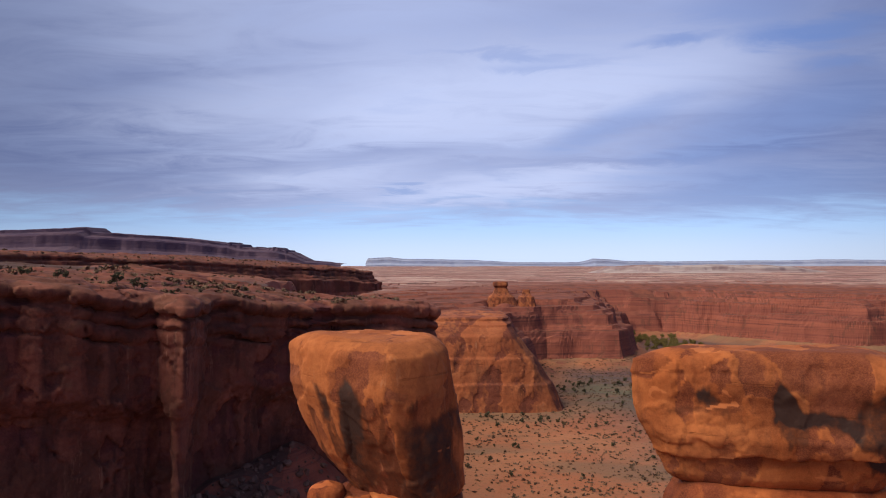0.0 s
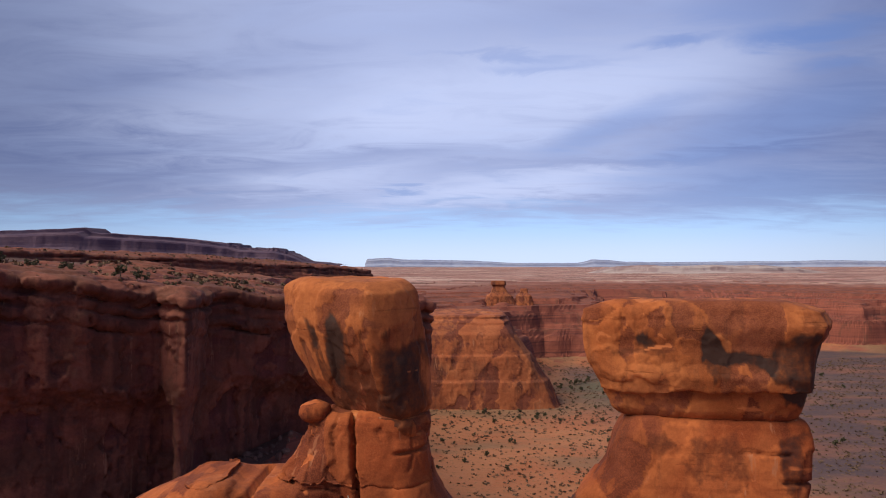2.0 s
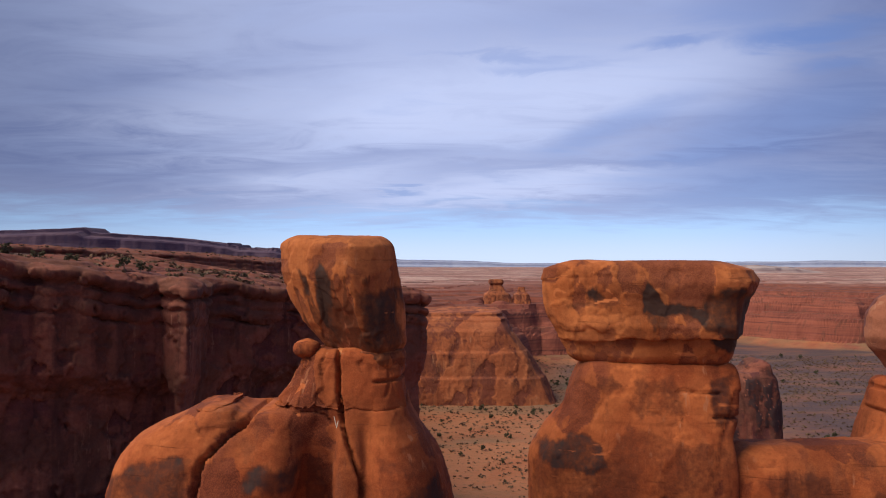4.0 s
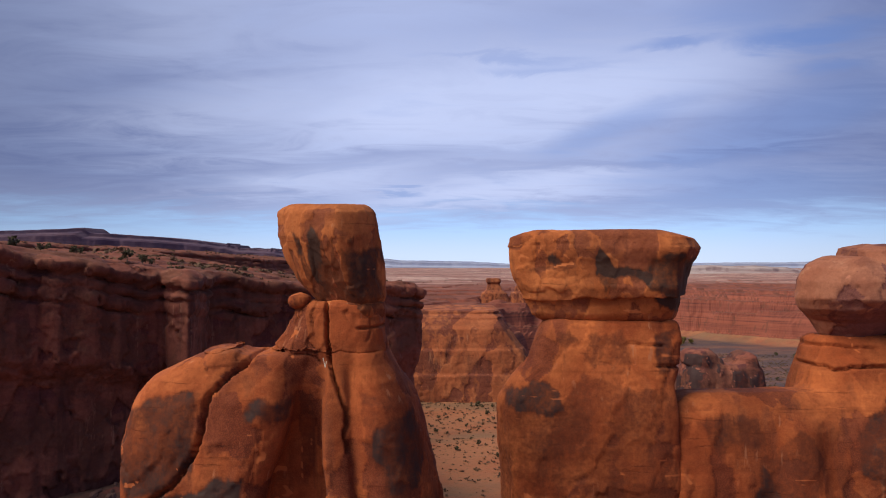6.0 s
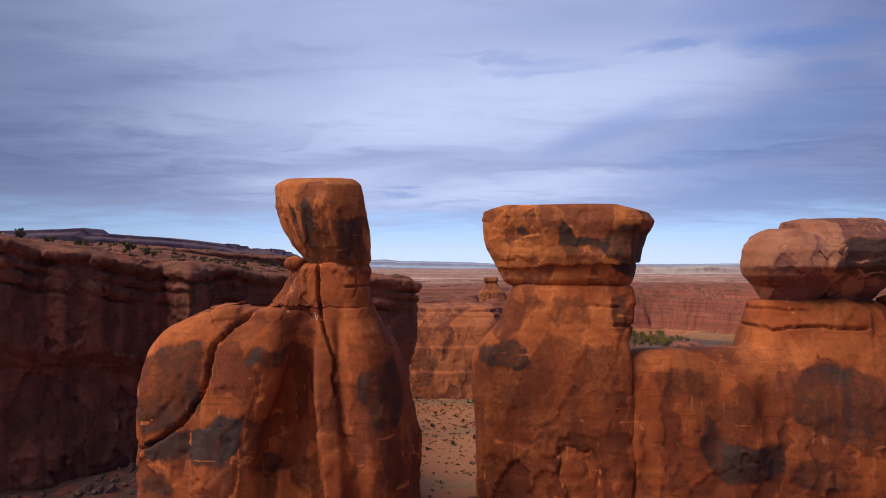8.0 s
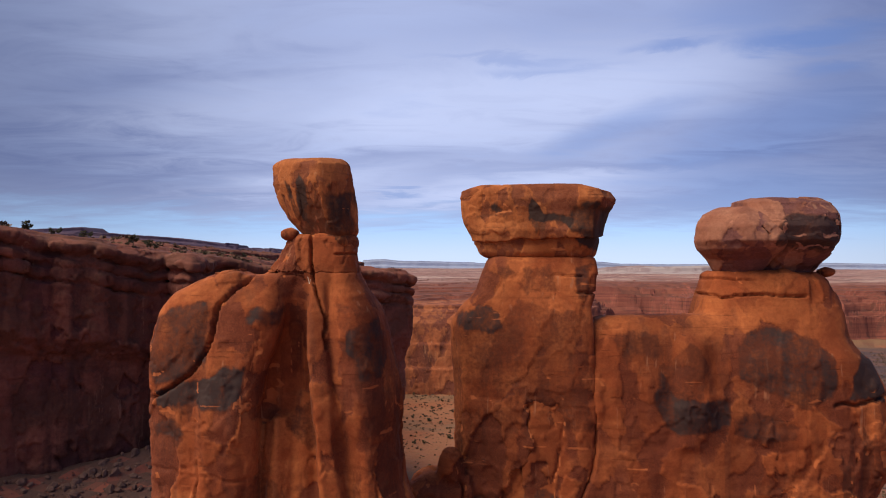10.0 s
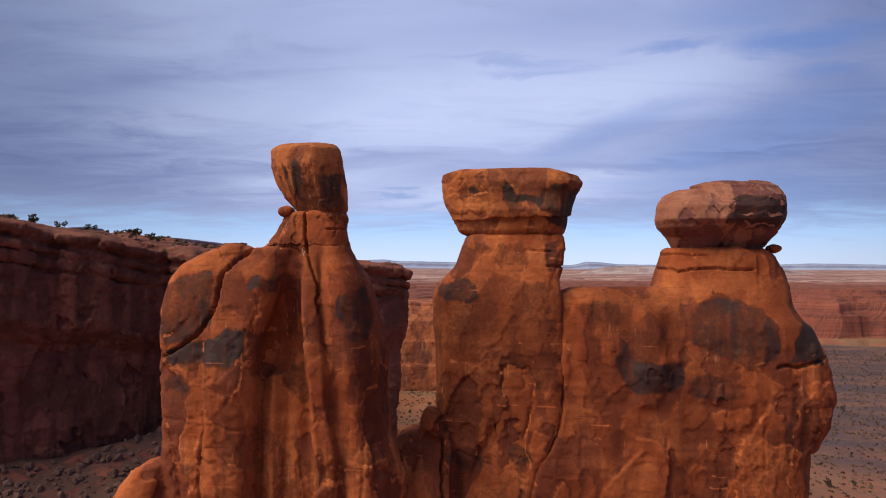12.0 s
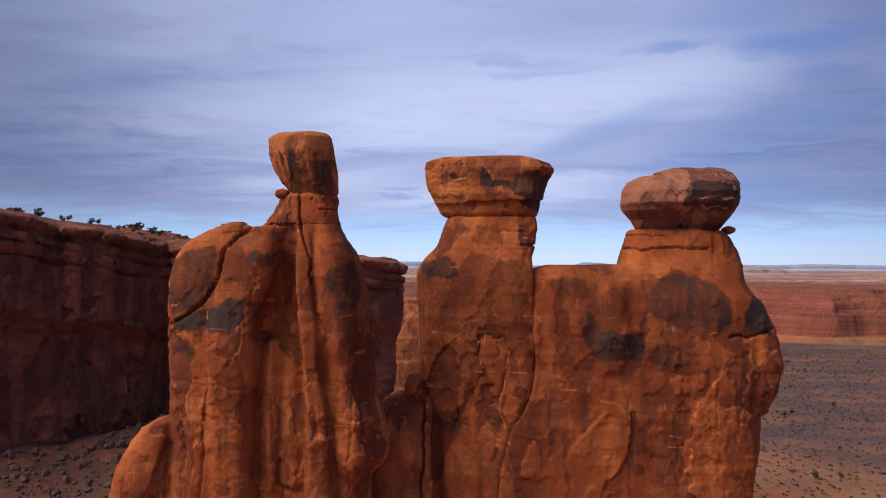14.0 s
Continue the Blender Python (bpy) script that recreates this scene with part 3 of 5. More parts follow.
def spaced(a, b, fine, grow, limit_lo, limit_hi, cap=160):
    mid = list(np.arange(a, b, fine))
    s, v, lo = fine, a, []
    while v > limit_lo:
        s = min(s * grow, cap)
        v -= s
        lo.append(v)
    s, v, hi = fine, mid[-1], []
    while v < limit_hi:
        s = min(s * grow, cap)
        v += s
        hi.append(v)
    return np.array(lo[::-1] + mid + hi)


def build_ground():
    xs = spaced(-150, 640, 2.6, 1.05, -4700, 4700)
    ys = spaced(150, 1080, 2.6, 1.05, -700, 4900)
    X, Y = np.meshgrid(xs, ys, indexing="ij")
    z, high, sage, terrace, talus, meadow = land_height(X.ravel(), Y.ravel())
    n, m = len(xs), len(ys)
    i = (np.arange(n - 1)[:, None] * m + np.arange(m - 1)[None, :]).ravel()
    q = np.stack([i, i + m, i + m + 1, i + 1], 1)
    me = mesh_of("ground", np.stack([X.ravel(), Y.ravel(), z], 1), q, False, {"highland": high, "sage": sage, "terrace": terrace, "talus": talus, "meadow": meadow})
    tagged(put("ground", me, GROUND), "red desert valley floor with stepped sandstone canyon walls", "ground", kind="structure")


def build_cliff():
    step = 0.55

    def field(x, y, z):
        d2 = polygon_distance(x[:, :, 0], y[:, :, 0], CLIFF_PLAN)
        X, Y = np.broadcast_arrays(x[:, :, 0], y[:, :, 0])
        p = np.stack([X.ravel(), Y.ravel(), np.zeros(X.size)], 1)
        d2 = d2 + (3.4 * fbm(p, 26, 3, 41) + 2.2 * np.abs(fbm(p, 9, 3, 42)) + 0.8 * fbm(p, 4, 2, 43)).reshape(X.shape)
        top = np.interp(X, (-120, -100, -66, -50, -8, 0), (114.0, 111.6, 108.5, 105.5, 103.2, 102)) + (0.9 * fbm(p, 14, 4, 44)).reshape(X.shape)
        stp = fbm(p, 34, 4, 49, (1.6, 1, 1)).reshape(X.shape) * 5
        top = top + 0.8 * (np.floor(stp) + smoothstep(0.75, 1.0, stp - np.floor(stp))) + 0.6
        top = top + np.interp(X, (-120, -100, -66, -40, -10), (3.3, 2.9, 2.2, 1.5, 1.0)) * smoothstep(24, 10, -d2) + 0.6 * smoothstep(12, 24, -d2)
        zz = z[0, 0, :]
        under = top[:, :, None] - z
        # bedding: rounded cap ledges, then the sheer face, then an alcove
        wob = (1.5 * fbm(p, 22, 3, 45)).reshape(X.shape)[:, :, None]
        u = under + wob
        brk = [(0.25 + 1.1 * smoothstep(-0.25, 0.35, fbm(p, 15, 3, 46 + i))).reshape(X.shape)[:, :, None] for i in range(3)]
        prof = (-1.5 * np.exp(-(u / 0.7) ** 2) + 2.0 * np.exp(-((u - 2.4) / 1.5) ** 4) - 2.4 * brk[0] * np.exp(-((u - 4.9) / 0.7) ** 4) + 1.0 * brk[1] * np.exp(-((u - 6.6) / 0.9) ** 4)
                - 1.0 * brk[1] * np.exp(-((u - 8.1) / 0.4) ** 4) + 1.3 * brk[2] * np.exp(-((u - 10.2) / 1.4) ** 4) - 1.7 * brk[2] * np.exp(-((u - 12.3) / 0.5) ** 4) - 0.02 * under)
        hollow = np.exp(-((X + 34) / 26) ** 2)[:, :, None] * 9 * smoothstep(24, 33, under) + 5 * np.exp(-((X + 98) / 26) ** 4)[:, :, None] * smoothstep(27, 34, under)
        d = d2[:, :, None] - prof + hollow
        return np.maximum(d, -under)
    p, q = surface(field, (-150, 140, 30), (6, 300, 118), step)
    p = relax(p, q, 1)
    n = normals(p, q)
    off, edge = plates(p, 8, 56, (1, 1, 1.7), 0.35)
    off2, edge2 = plates(p, 3.2, 58, (1.3, 1.3, 0.7), 0.35)
    d = 0.7 * fbm(p, 6, 4, 51, (1, 1, 2.5)) + 0.9 * off + 0.32 * off2 + 0.2 * fbm(p, 1.6, 3, 53) - 0.5 * smoothstep(0.35, 0.0, edge) - 0.2 * smoothstep(0.2, 0.0, edge2)
    side = smoothstep(0.85, 0.5, n[:, 2])
    p = p + n * (d * (0.35 + 0.65 * side))[:, None]
    v = side * np.maximum(0.62 * smoothstep(0.0, 0.45, fbm(p, 16, 4, 55, (1, 1, 1.6)) + 0.1), 0.7 * smoothstep(0.05, 0.4, fbm(p, 4, 3, 57, (1, 1, 9))))
    v = 0.8 * v * (0.3 + 0.7 * smoothstep(-22, -52, p[:, 0]))  # varnish thins at the prow; the darker rest stands in for lens falloff
    # tone rises towards the prow to paint it as better lit
    me = mesh_of("cliff", p, q, True, {"varnish": v, "chip": 0.5 * smoothstep(0.25, 0.45, fbm(p, 2.2, 4, 59, (1, 1, 4))), "tone": 0.5 + 0.35 * off + 0.2 * off2 + 0.5 * smoothstep(-34, -10, p[:, 0])})
    tagged(put("cliff", me, CLIFF), "sheer dark red sandstone cliff with varnish streaks and a ledged rim", "cliff", kind="structure")


def stone_mesh(name, field, lo, hi, step, seed, rough=1.0, spots=(), smooth=1, flutes=0.0, joint=1.0, size=3.4, calm=(1e8, 1e9), cloud=0.5, lay=(0.8, 1.6, 2.3), swell=0.045, cracks=None, shapes=(), flaky=0.045, facets=1.0, bulk=0.05, seams=()):
    """A rock from its field, with flaked plates, joints, bedding and varnish. Between the two heights calm the rock is smooth; lay stretches its plates."""
    p, q = surface(field, lo, hi, step)
    p = relax(p, q, smooth)
    n = normals(p, q)
    side = smoothstep(0.85, 0.45, np.abs(n[:, 2]))
    quiet = 1 - 0.75 * smoothstep(calm[0] - 2, calm[0] + 1, p[:, 2]) * smoothstep(calm[1] + 1, calm[1] - 0.5, p[:, 2])
    mask = smoothstep(-0.25, 0.2, fbm(p, size * 2.2, 2, seed + 8)) * quiet
    if calm[0] < 1e7:  # the foot of the fin has flaked the most
        mask = mask * (1 + 0.35 * smoothstep(95, 88, p[:, 2]))
    off, edge = plates(p, size, seed + 10, lay, 0.3)
    off2, edge2 = plates(p, size * 0.4, seed + 20, (1.2, 1.6, 0.9), 0.3)
    hashed_plate = off
    w = p + 0.5 * np.stack([fbm(p, 1.3, 3, seed + 41 + i) for i in range(3)], 1)
    flake = spall(w, size * 1.3, 3, seed + 1, (1, 1.4, 1.2))
    flake2 = spall(w, size * 0.6, 3, seed + 15, (1, 1.4, 1.0))
    d = bulk * size * off * mask * joint + 0.018 * size * off2 * mask * joint
    d = d - joint * mask * (0.05 * smoothstep(0.14, 0.0, edge) + 0.012 * smoothstep(0.1, 0.0, edge2))
    d = d + side * (flaky * size * flake + 0.03 * size * flake2) * (0.35 + 0.65 * quiet) + swell * size * fbm(p, size * 1.1, 3, seed, (1, 1, 1.5), 0.4) + 0.02 * fbm(p, size * 0.2, 3, seed + 2)
    bed = fbm(np.stack([p[:, 0] * 0.06, p[:, 1] * 0.06, p[:, 2] + 0.5 * fbm(p, 6, 2, seed + 5)], 1), 1.1, 3, seed + 3)
    d = d + side * 0.05 * bed + flutes * side * quiet * fbm(p, 2.6, 2, seed + 4, (1, 1, 7))
    slab, seam = plates(p, size * 1.15, seed + 60, (0.75, 1.2, 1.5), 0.32)
    scale, seam2 = plates(p, size * 0.40, seed + 70, (0.9, 1.2, 1.4), 0.32)
    d = d + side * (0.3 + 0.7 * quiet) * facets * (0.032 * size * slab + 0.016 * size * scale - 0.05 * smoothstep(0.12, 0.0, seam) * (scale > 0))
    tone = 0.75 * slab + 0.5 * scale + 0.35 * fbm(p, 1.4, 4, seed + 75, (1, 1, 2.5))
    if cracks:
        d = d - cracks(p) * smoothstep(0.3, -0.1, n[:, 1])
    p = p + n * (rough * (d - 0.04))[:, None]
    outer = smoothstep(-0.12, 0.08, flake) * smoothstep(-0.35, 0.0, flake2)
    v = cloud * (0.55 + 0.45 * outer) * smoothstep(-0.25, 0.55, fbm(p, 7.0, 5, seed + 6, (1, 1, 1.3)) + 0.35 * fbm(p, 1.2, 3, seed + 9, (1, 1, 8))) * side
    v = np.maximum(v, 1.15 * cloud * smoothstep(0.05, 0.4, hashed_plate + 0.3 * fbm(p, 1.0, 3, seed + 19)) * side * np.minimum(mask, 1))
    if spots:
        v = np.maximum(v, blotches(p, spots, seed + 7) * smoothstep(0.9, 0.7, n[:, 2]) * (0.85 + 0.15 * outer))
    if shapes:
        v = np.maximum(v, stains_and_shade(p, shapes, seed + 27) * smoothstep(0.9, 0.7, n[:, 2]) * smoothstep(0.5, 0.2, n[:, 1]))
    chip = smoothstep(0.3, 0.9, mask * smoothstep(0.30, 0.05, edge) * smoothstep(-0.1, 0.35, fbm(p, 1.5, 3, seed + 12, (1, 1, 0.5))) * 1.4)
    chip = np.maximum(chip, side * smoothstep(0.38, 0.6, fbm(p, 2.8, 5, seed + 13, (1.3, 1.3, 0.22), 0.6)) * 0.75)
    for z, x0, x1 in seams:  # pale broken edges along the bedding
        off_line = np.abs(p[:, 2] - z - wig(p[:, 0], seed + 33, 1.3, 0.22))
        on = smoothstep(0.16, 0.04, off_line) * smoothstep(x0 - 0.2, x0 + 0.2, p[:, 0]) * smoothstep(x1 + 0.2, x1 - 0.2, p[:, 0])
        chip = np.maximum(chip, side * on * smoothstep(-0.3, 0.15, fbm(p, 1.2, 3, seed + 34)))
    return mesh_of(name, p, q, True, {"varnish": v, "chip": chip, "tone": 0.5 + 0.95 * tone})


# ---- the fin with its three pillars ----
def left_pillar():
    neck = prism([(108.9, -4.6, 0.3, 29.3, 32.8), (108.1, -5.2, 0.6, 29.1, 33), (107, -5.6, 0.75, 28.8, 33.4), (105.6, -6.7, 1.0, 28.6, 34),
                  (103.5, -8.5, 2.0, 29, 35), (100.5, -12, 3, 30.0, 36), (96, -13, 3.5, 30.0, 36.5), (91, -14, 4.5, 29.2, 37), (86, -14, 4.5, 28.2, 37), (80, -14, 4.5, 28.2, 37), (62, -14, 5, 28, 37)],
                 [(-1, -0.3), (-0.6, -0.9), (0.4, -1), (0.9, -0.6), (1, 0.6), (0.2, 1), (-0.8, 0.9)], 0.14)
    lobe = prism([(107.9, -1.3, 0.4, 29.2, 32.5), (105.6, -1.5, 0.9, 28.6, 33), (103.8, -1.5, 2.3, 28, 34), (102.7, -1.5, 3.0, 27.7, 34.5), (100.4, -1.5, 3.7, 27.4, 35),
                  (97.6, -1.4, 4.5, 27.2, 36), (95.3, -1.2, 4.8, 27.2, 36), (91.9, -0.8, 4.7, 27.4, 36), (88.5, -0.2, 5.0, 27.3, 36), (85, 0.2, 6.3, 26.9, 36),
                  (82.6, 0.4, 6.4, 26.9, 36), (80.3, 0.2, 4.6, 27.9, 36), (62, 0, 5.5, 27.5, 36)],
                 [(-1, -0.7), (-0.55, -0.95), (0.15, -1), (0.62, -0.72), (1, -0.05), (0.9, 0.9), (-1, 1)], 0.3)
    rib = prism([(107.4, -3.1, -1.2, 29.2, 32), (104, -3.1, -1.1, 28.4, 32), (100, -3.1, -0.9, 27.5, 33), (94, -2.5, -0.3, 26.9, 33), (86, -1.7, 0.9, 26.5, 33), (62, -1.4, 1.8, 26.0, 33)],
                [(-1, -0.55), (-0.55, -1), (0.7, -0.92), (1, -0.6), (1, 1), (-1, 1)], 0.12)
    block = prism([(105.5, -8.4, -4.4, 28.6, 34), (104, -10.2, -4.2, 27.9, 35), (102.5, -11.2, -4.4, 27.4, 35.5), (98, -12, -5.9, 26.6, 36), (94, -12, -6.5, 25.9, 36), (90, -12, -6.4, 26.2, 36),
                   (80, -11.5, -6.4, 26.0, 36), (62, -12, -6, 25.6, 36)],
                  [(-1, -0.7), (-0.4, -0.97), (0.5, -1), (0.9, -0.8), (1, -0.5), (1, 1), (-1, 1)], 0.15)
    shoulder = prism([(105.9, -10.4, -8.3, 28.6, 33.4), (105.2, -11.8, -7.8, 28.2, 33.8), (104, -14.3, -7.6, 27.9, 34), (102.5, -15.5, -8.4, 27.5, 35), (100, -16.3, -8.8, 27.2, 36),
                      (95, -16.2, -9.0, 26.8, 36), (88, -15.8, -9.2, 26.5, 36), (80, -15.8, -9.2, 26.2, 36), (62, -16, -9, 26, 36)],
                     [(-1, 0.0), (-0.72, -0.75), (0.1, -1), (1, -0.92), (1, 1), (-0.9, 1)], 0.3)
    spur = prism([(94.5, -6.3, -4.0, 28.8, 33), (92, -6.6, -3.4, 28.0, 33), (86, -6.8, -3.0, 27.6, 33), (62, -7, -2.5, 27, 33)],
                 [(-1, -0.6), (-0.1, -1), (1, -0.4), (1, 1), (-1, 1)], 0.15)
    inner = prism([(101.5, -4.9, -2.3, 30.6, 33), (96.5, -5.2, -1.9, 29.9, 33), (95.8, -5.4, -1.8, 29.4, 33), (90, -5.6, -1.4, 28.3, 33), (80, -5.4, -1, 27.2, 33)],
                  [(-1, -0.35), (-0.35, -0.8), (0.15, -1), (1, -0.5), (1, 1), (-1, 1)], 0.25)
    toe = loft([(86.6, -16.8, -14, 27.4, 31.5), (85.6, -18, -14, 27, 32), (84.0, -19.0, -14, 26.5, 33), (82, -20.1, -14, 26, 34), (79.9, -20.7, -14, 25.8, 35), (62, -24, -12, 25, 36)], 2.5)

    def field(x, y, z):
        d = join(neck(x, y, z), lobe(x, y, z), 0.3)
        d = join(d, rib(x, y, z), 0.12)
        d = join(d, block(x, y, z), 0.3)
        d = join(join(d, spur(x, y, z), 0.15), inner(x, y, z), 0.12)
        d = join(d, shoulder(x, y, z), 0.3)
        d = join(d, toe(x, y, z), 0.3)
        return d

    def cracks(p):
        x, z = p[:, 0], p[:, 2]
        cz = np.interp(z, (95.6, 96.1, 97.7, 99.9, 103.2, 105.4), (-15.6, -14.3, -11.7, -10.3, -9.6, -7.4)) + wig(z, 3, 0.9, 0.3)
        v = groove((x - cz) * np.where(z < 97.7, 0.55, 0.9), 0.20, 0.6, np.maximum(95.5 - z, z - 106.3))
        cr = np.interp(z, (95, 102, 105, 109), (-0.9, -1.3, -2.5, -2.75)) + wig(z, 5, 1.2, 0.25)
        v = np.maximum(v, groove(x - cr, 0.17, 0.6, 99.5 - z))
        v = np.maximum(v, groove(z - 107.2 - wig(x, 23, 1.1, 0.25), 0.12, 0.25, -1.0 - x))
        v = np.maximum(v, groove(x + 0.15 - wig(z, 25, 1.0, 0.3), 0.10, 0.10, np.maximum(106.1 - z, z - 108.2)))
        v = np.maximum(v, groove(z - 105.3 + 0.3 * (x + 4) - wig(x, 27, 1.0, 0.5), 0.12, 0.2, np.maximum(x + 2.7, -6.5 - x)))
        cl = np.interp(z, (70, 86, 97), (-10.9, -11.1, -10.6)) + wig(z, 7, 2.0, 0.5)
        v = np.maximum(v, groove(x - cl, 0.16, 0.2, z - 91.5))
        v = np.maximum(v, groove(z - 90.2 - wig(x, 29, 2.5, 0.8), 0.13, 0.12, np.maximum(x + 5.5, -16 - x)))
        v = np.maximum(v, groove(x + 13.2 - wig(z, 41, 2.2, 0.7), 0.14, 0.14, np.maximum(z - 89, 76 - z)))
        return np.maximum(v, groove(x - 2.9 - wig(z, 43, 2.2, 0.7), 0.14, 0.16, z - 93))
    spots = [(-3, 84, 4.5, 5, -0.5), (-4.2, 100.5, 0.8, 3.0, -0.6), (2.6, 88, 1.6, 4.0, -0.5)]
    shapes = ((0.8, ((-14.6, 102.3), (-12.5, 103.3), (-10.8, 103.5), (-10.4, 101.5), (-10.8, 98.8), (-12.4, 97.2), (-14.6, 96.6), (-15.4, 98.8))),
              (1.0, ((-14.6, 96.3), (-12.2, 97.0), (-9.5, 98.0), (-7.1, 98.3), (-7.0, 95.9), (-9.2, 95.3), (-14.2, 95.1))),
              (0.8, ((-14.4, 94.2), (-12.1, 94.5), (-11.2, 93.4), (-11.8, 92.8), (-14.4, 93.0))),
              (1.0, ((-7.3, 102.4), (-4.6, 102.8), (-4.4, 101.8), (-5.6, 101.2), (-7.3, 101.4))),
              (1.0, ((0.7, 101.2), (2.9, 101.8), (3.6, 100.0), (2.6, 97.6), (1.4, 97.3), (0.5, 99.4))),
              # shade of the recess beside the rib, painted in as varnish
              (0.6, ((-4.2, 94.9), (-2.2, 96.0), (-1.9, 92.1), (-3.0, 91.6), (-4.7, 93.2))),
              (0.48, ((-0.4, 103.2), (2.6, 102.6), (4.6, 98.5), (5.4, 94.0), (4.4, 89.0), (2.0, 91.0), (1.4, 96.5), (0.2, 99.5))),
              (0.6, ((1.5, 96.6), (3.9, 96.9), (5.0, 94.5), (3.9, 92.3), (2.1, 93.4))),
              (0.5, ((-9.1, 89.7), (-5.3, 89.9), (-4.8, 88.1), (-6.9, 86.4), (-9.1, 86.7))),
              (0.6, ((-13.1, 86.6), (-11.0, 86.9), (-10.7, 85.9), (-12.8, 85.4))))
    return field, spots, shapes, cracks


def middle_pillar():
    rows = [(107.3, 11.9, 21.7, 36.2, 41), (106.1, 11.3, 21.8, 35.7, 41.5), (103.9, 10.7, 21.6, 35.4, 42), (102.6, 9.6, 21.1, 35.2, 42), (101.1, 8.6, 21.2, 35.0, 42), (98.6, 8.6, 21.4, 34.8, 42.5),
            (93.6, 8.8, 21.7, 34.6, 43), (88.6, 9.1, 21.5, 34.5, 43), (86.2, 9.5, 20.5, 34.4, 43), (84.3, 9.7, 19.2, 34.3, 43), (79.4, 10, 18, 34, 43), (62, 9, 17, 33.5, 43)]
    body = prism(rows, [(-1, 0.1), (-0.85, -0.5), (-0.2, -0.78), (0.8, -1), (1, -0.9), (1, 0.9), (-0.9, 1)], 0.2)
    saddle = prism([(87.8, 6.4, 10.5, 35.6, 39), (86.3, 4.6, 11, 34.4, 40), (83, 3.5, 11, 33, 41), (78, 3, 11, 31.6, 41), (62, 2, 11, 30, 42)],
                   [(-1, -0.6), (-0.2, -1), (1, -0.8), (1, 1), (-1, 1)], 0.25)
    stub = prism([(90.1, 8.0, 9.4, 35.4, 37), (89.3, 7.6, 9.9, 35.0, 37.6), (88.2, 7.3, 10.1, 34.8, 38), (87, 7.0, 10.2, 34.8, 38)],
                 [(-1, -0.2), (-0.3, -0.9), (0.5, -1), (1, -0.3), (0.8, 1), (-0.7, 0.9)], 0.1)

    def field(x, y, z):
        d = join(body(x, y, z), saddle(x, y, z), 0.2)
        d = join(d, stub(x, y, z), 0.12)
        return d

    def cracks(p):
        x, z = p[:, 0], p[:, 2]
        v = groove(x - 9.7 - 0.03 * (z - 80) - wig(z, 9, 1.6, 0.4), 0.22, 0.7, z - 87.5)
        v = np.maximum(v, groove(z - 93.9 - wig(x, 31, 3.0, 0.5), 0.1, 0.08, 15.5 - x))
        v = np.maximum(v, groove(z - 103.9 - wig(x, 11, 1.0, 0.3), 0.16, 0.28, 19.6 - x))
        v = np.maximum(v, groove(z - 105.4 - wig(x, 45, 1.4, 0.3), 0.12, 0.2, np.maximum(17.5 - x, x - 20.5)))
        return np.maximum(v, groove(z - 84.6 + 0.35 * (x - 14) - wig(x, 47, 2.5, 0.8), 0.13, 0.14, np.maximum(11 - x, x - 18)))
    spots = [(14.5, 82, 4.5, 4, -0.4)]
    shapes = ((0.85, ((9.0, 102.1), (11.1, 102.9), (13.3, 102.7), (13.7, 101.1), (12.3, 100.1), (9.4, 100.3))),
              (0.55, ((13.7, 96.3), (20.9, 96.6), (21.2, 91.8), (17.4, 91.0), (15.6, 90.9), (14.4, 92.7))),
              (0.65, ((12.8, 106.4), (13.9, 106.5), (14.4, 105.4), (13.5, 104.6), (12.6, 105.2))),
              (0.6, ((15.0, 106.1), (17.4, 106.6), (17.8, 104.2), (15.6, 103.4), (14.7, 104.4))),
              (0.7, ((19.5, 106.4), (21.3, 106.6), (21.8, 103.5), (19.5, 103.5))),
              (0.75, ((10.3, 85.9), (12.7, 86.2), (14.5, 84.9), (12.1, 83.3), (10.6, 84.3))),
              (0.75, ((15.8, 86.8), (18.0, 86.5), (18.8, 85.2), (16.9, 84.5))),
              (0.50, ((8.4, 101.0), (12.8, 101.2), (15.0, 103.0), (20.6, 102.2), (21.2, 96.6), (20.6, 92.0), (15.0, 91.6), (13.2, 89.6), (9.4, 88.6), (8.4, 95.0))))
    return field, spots, shapes, cracks


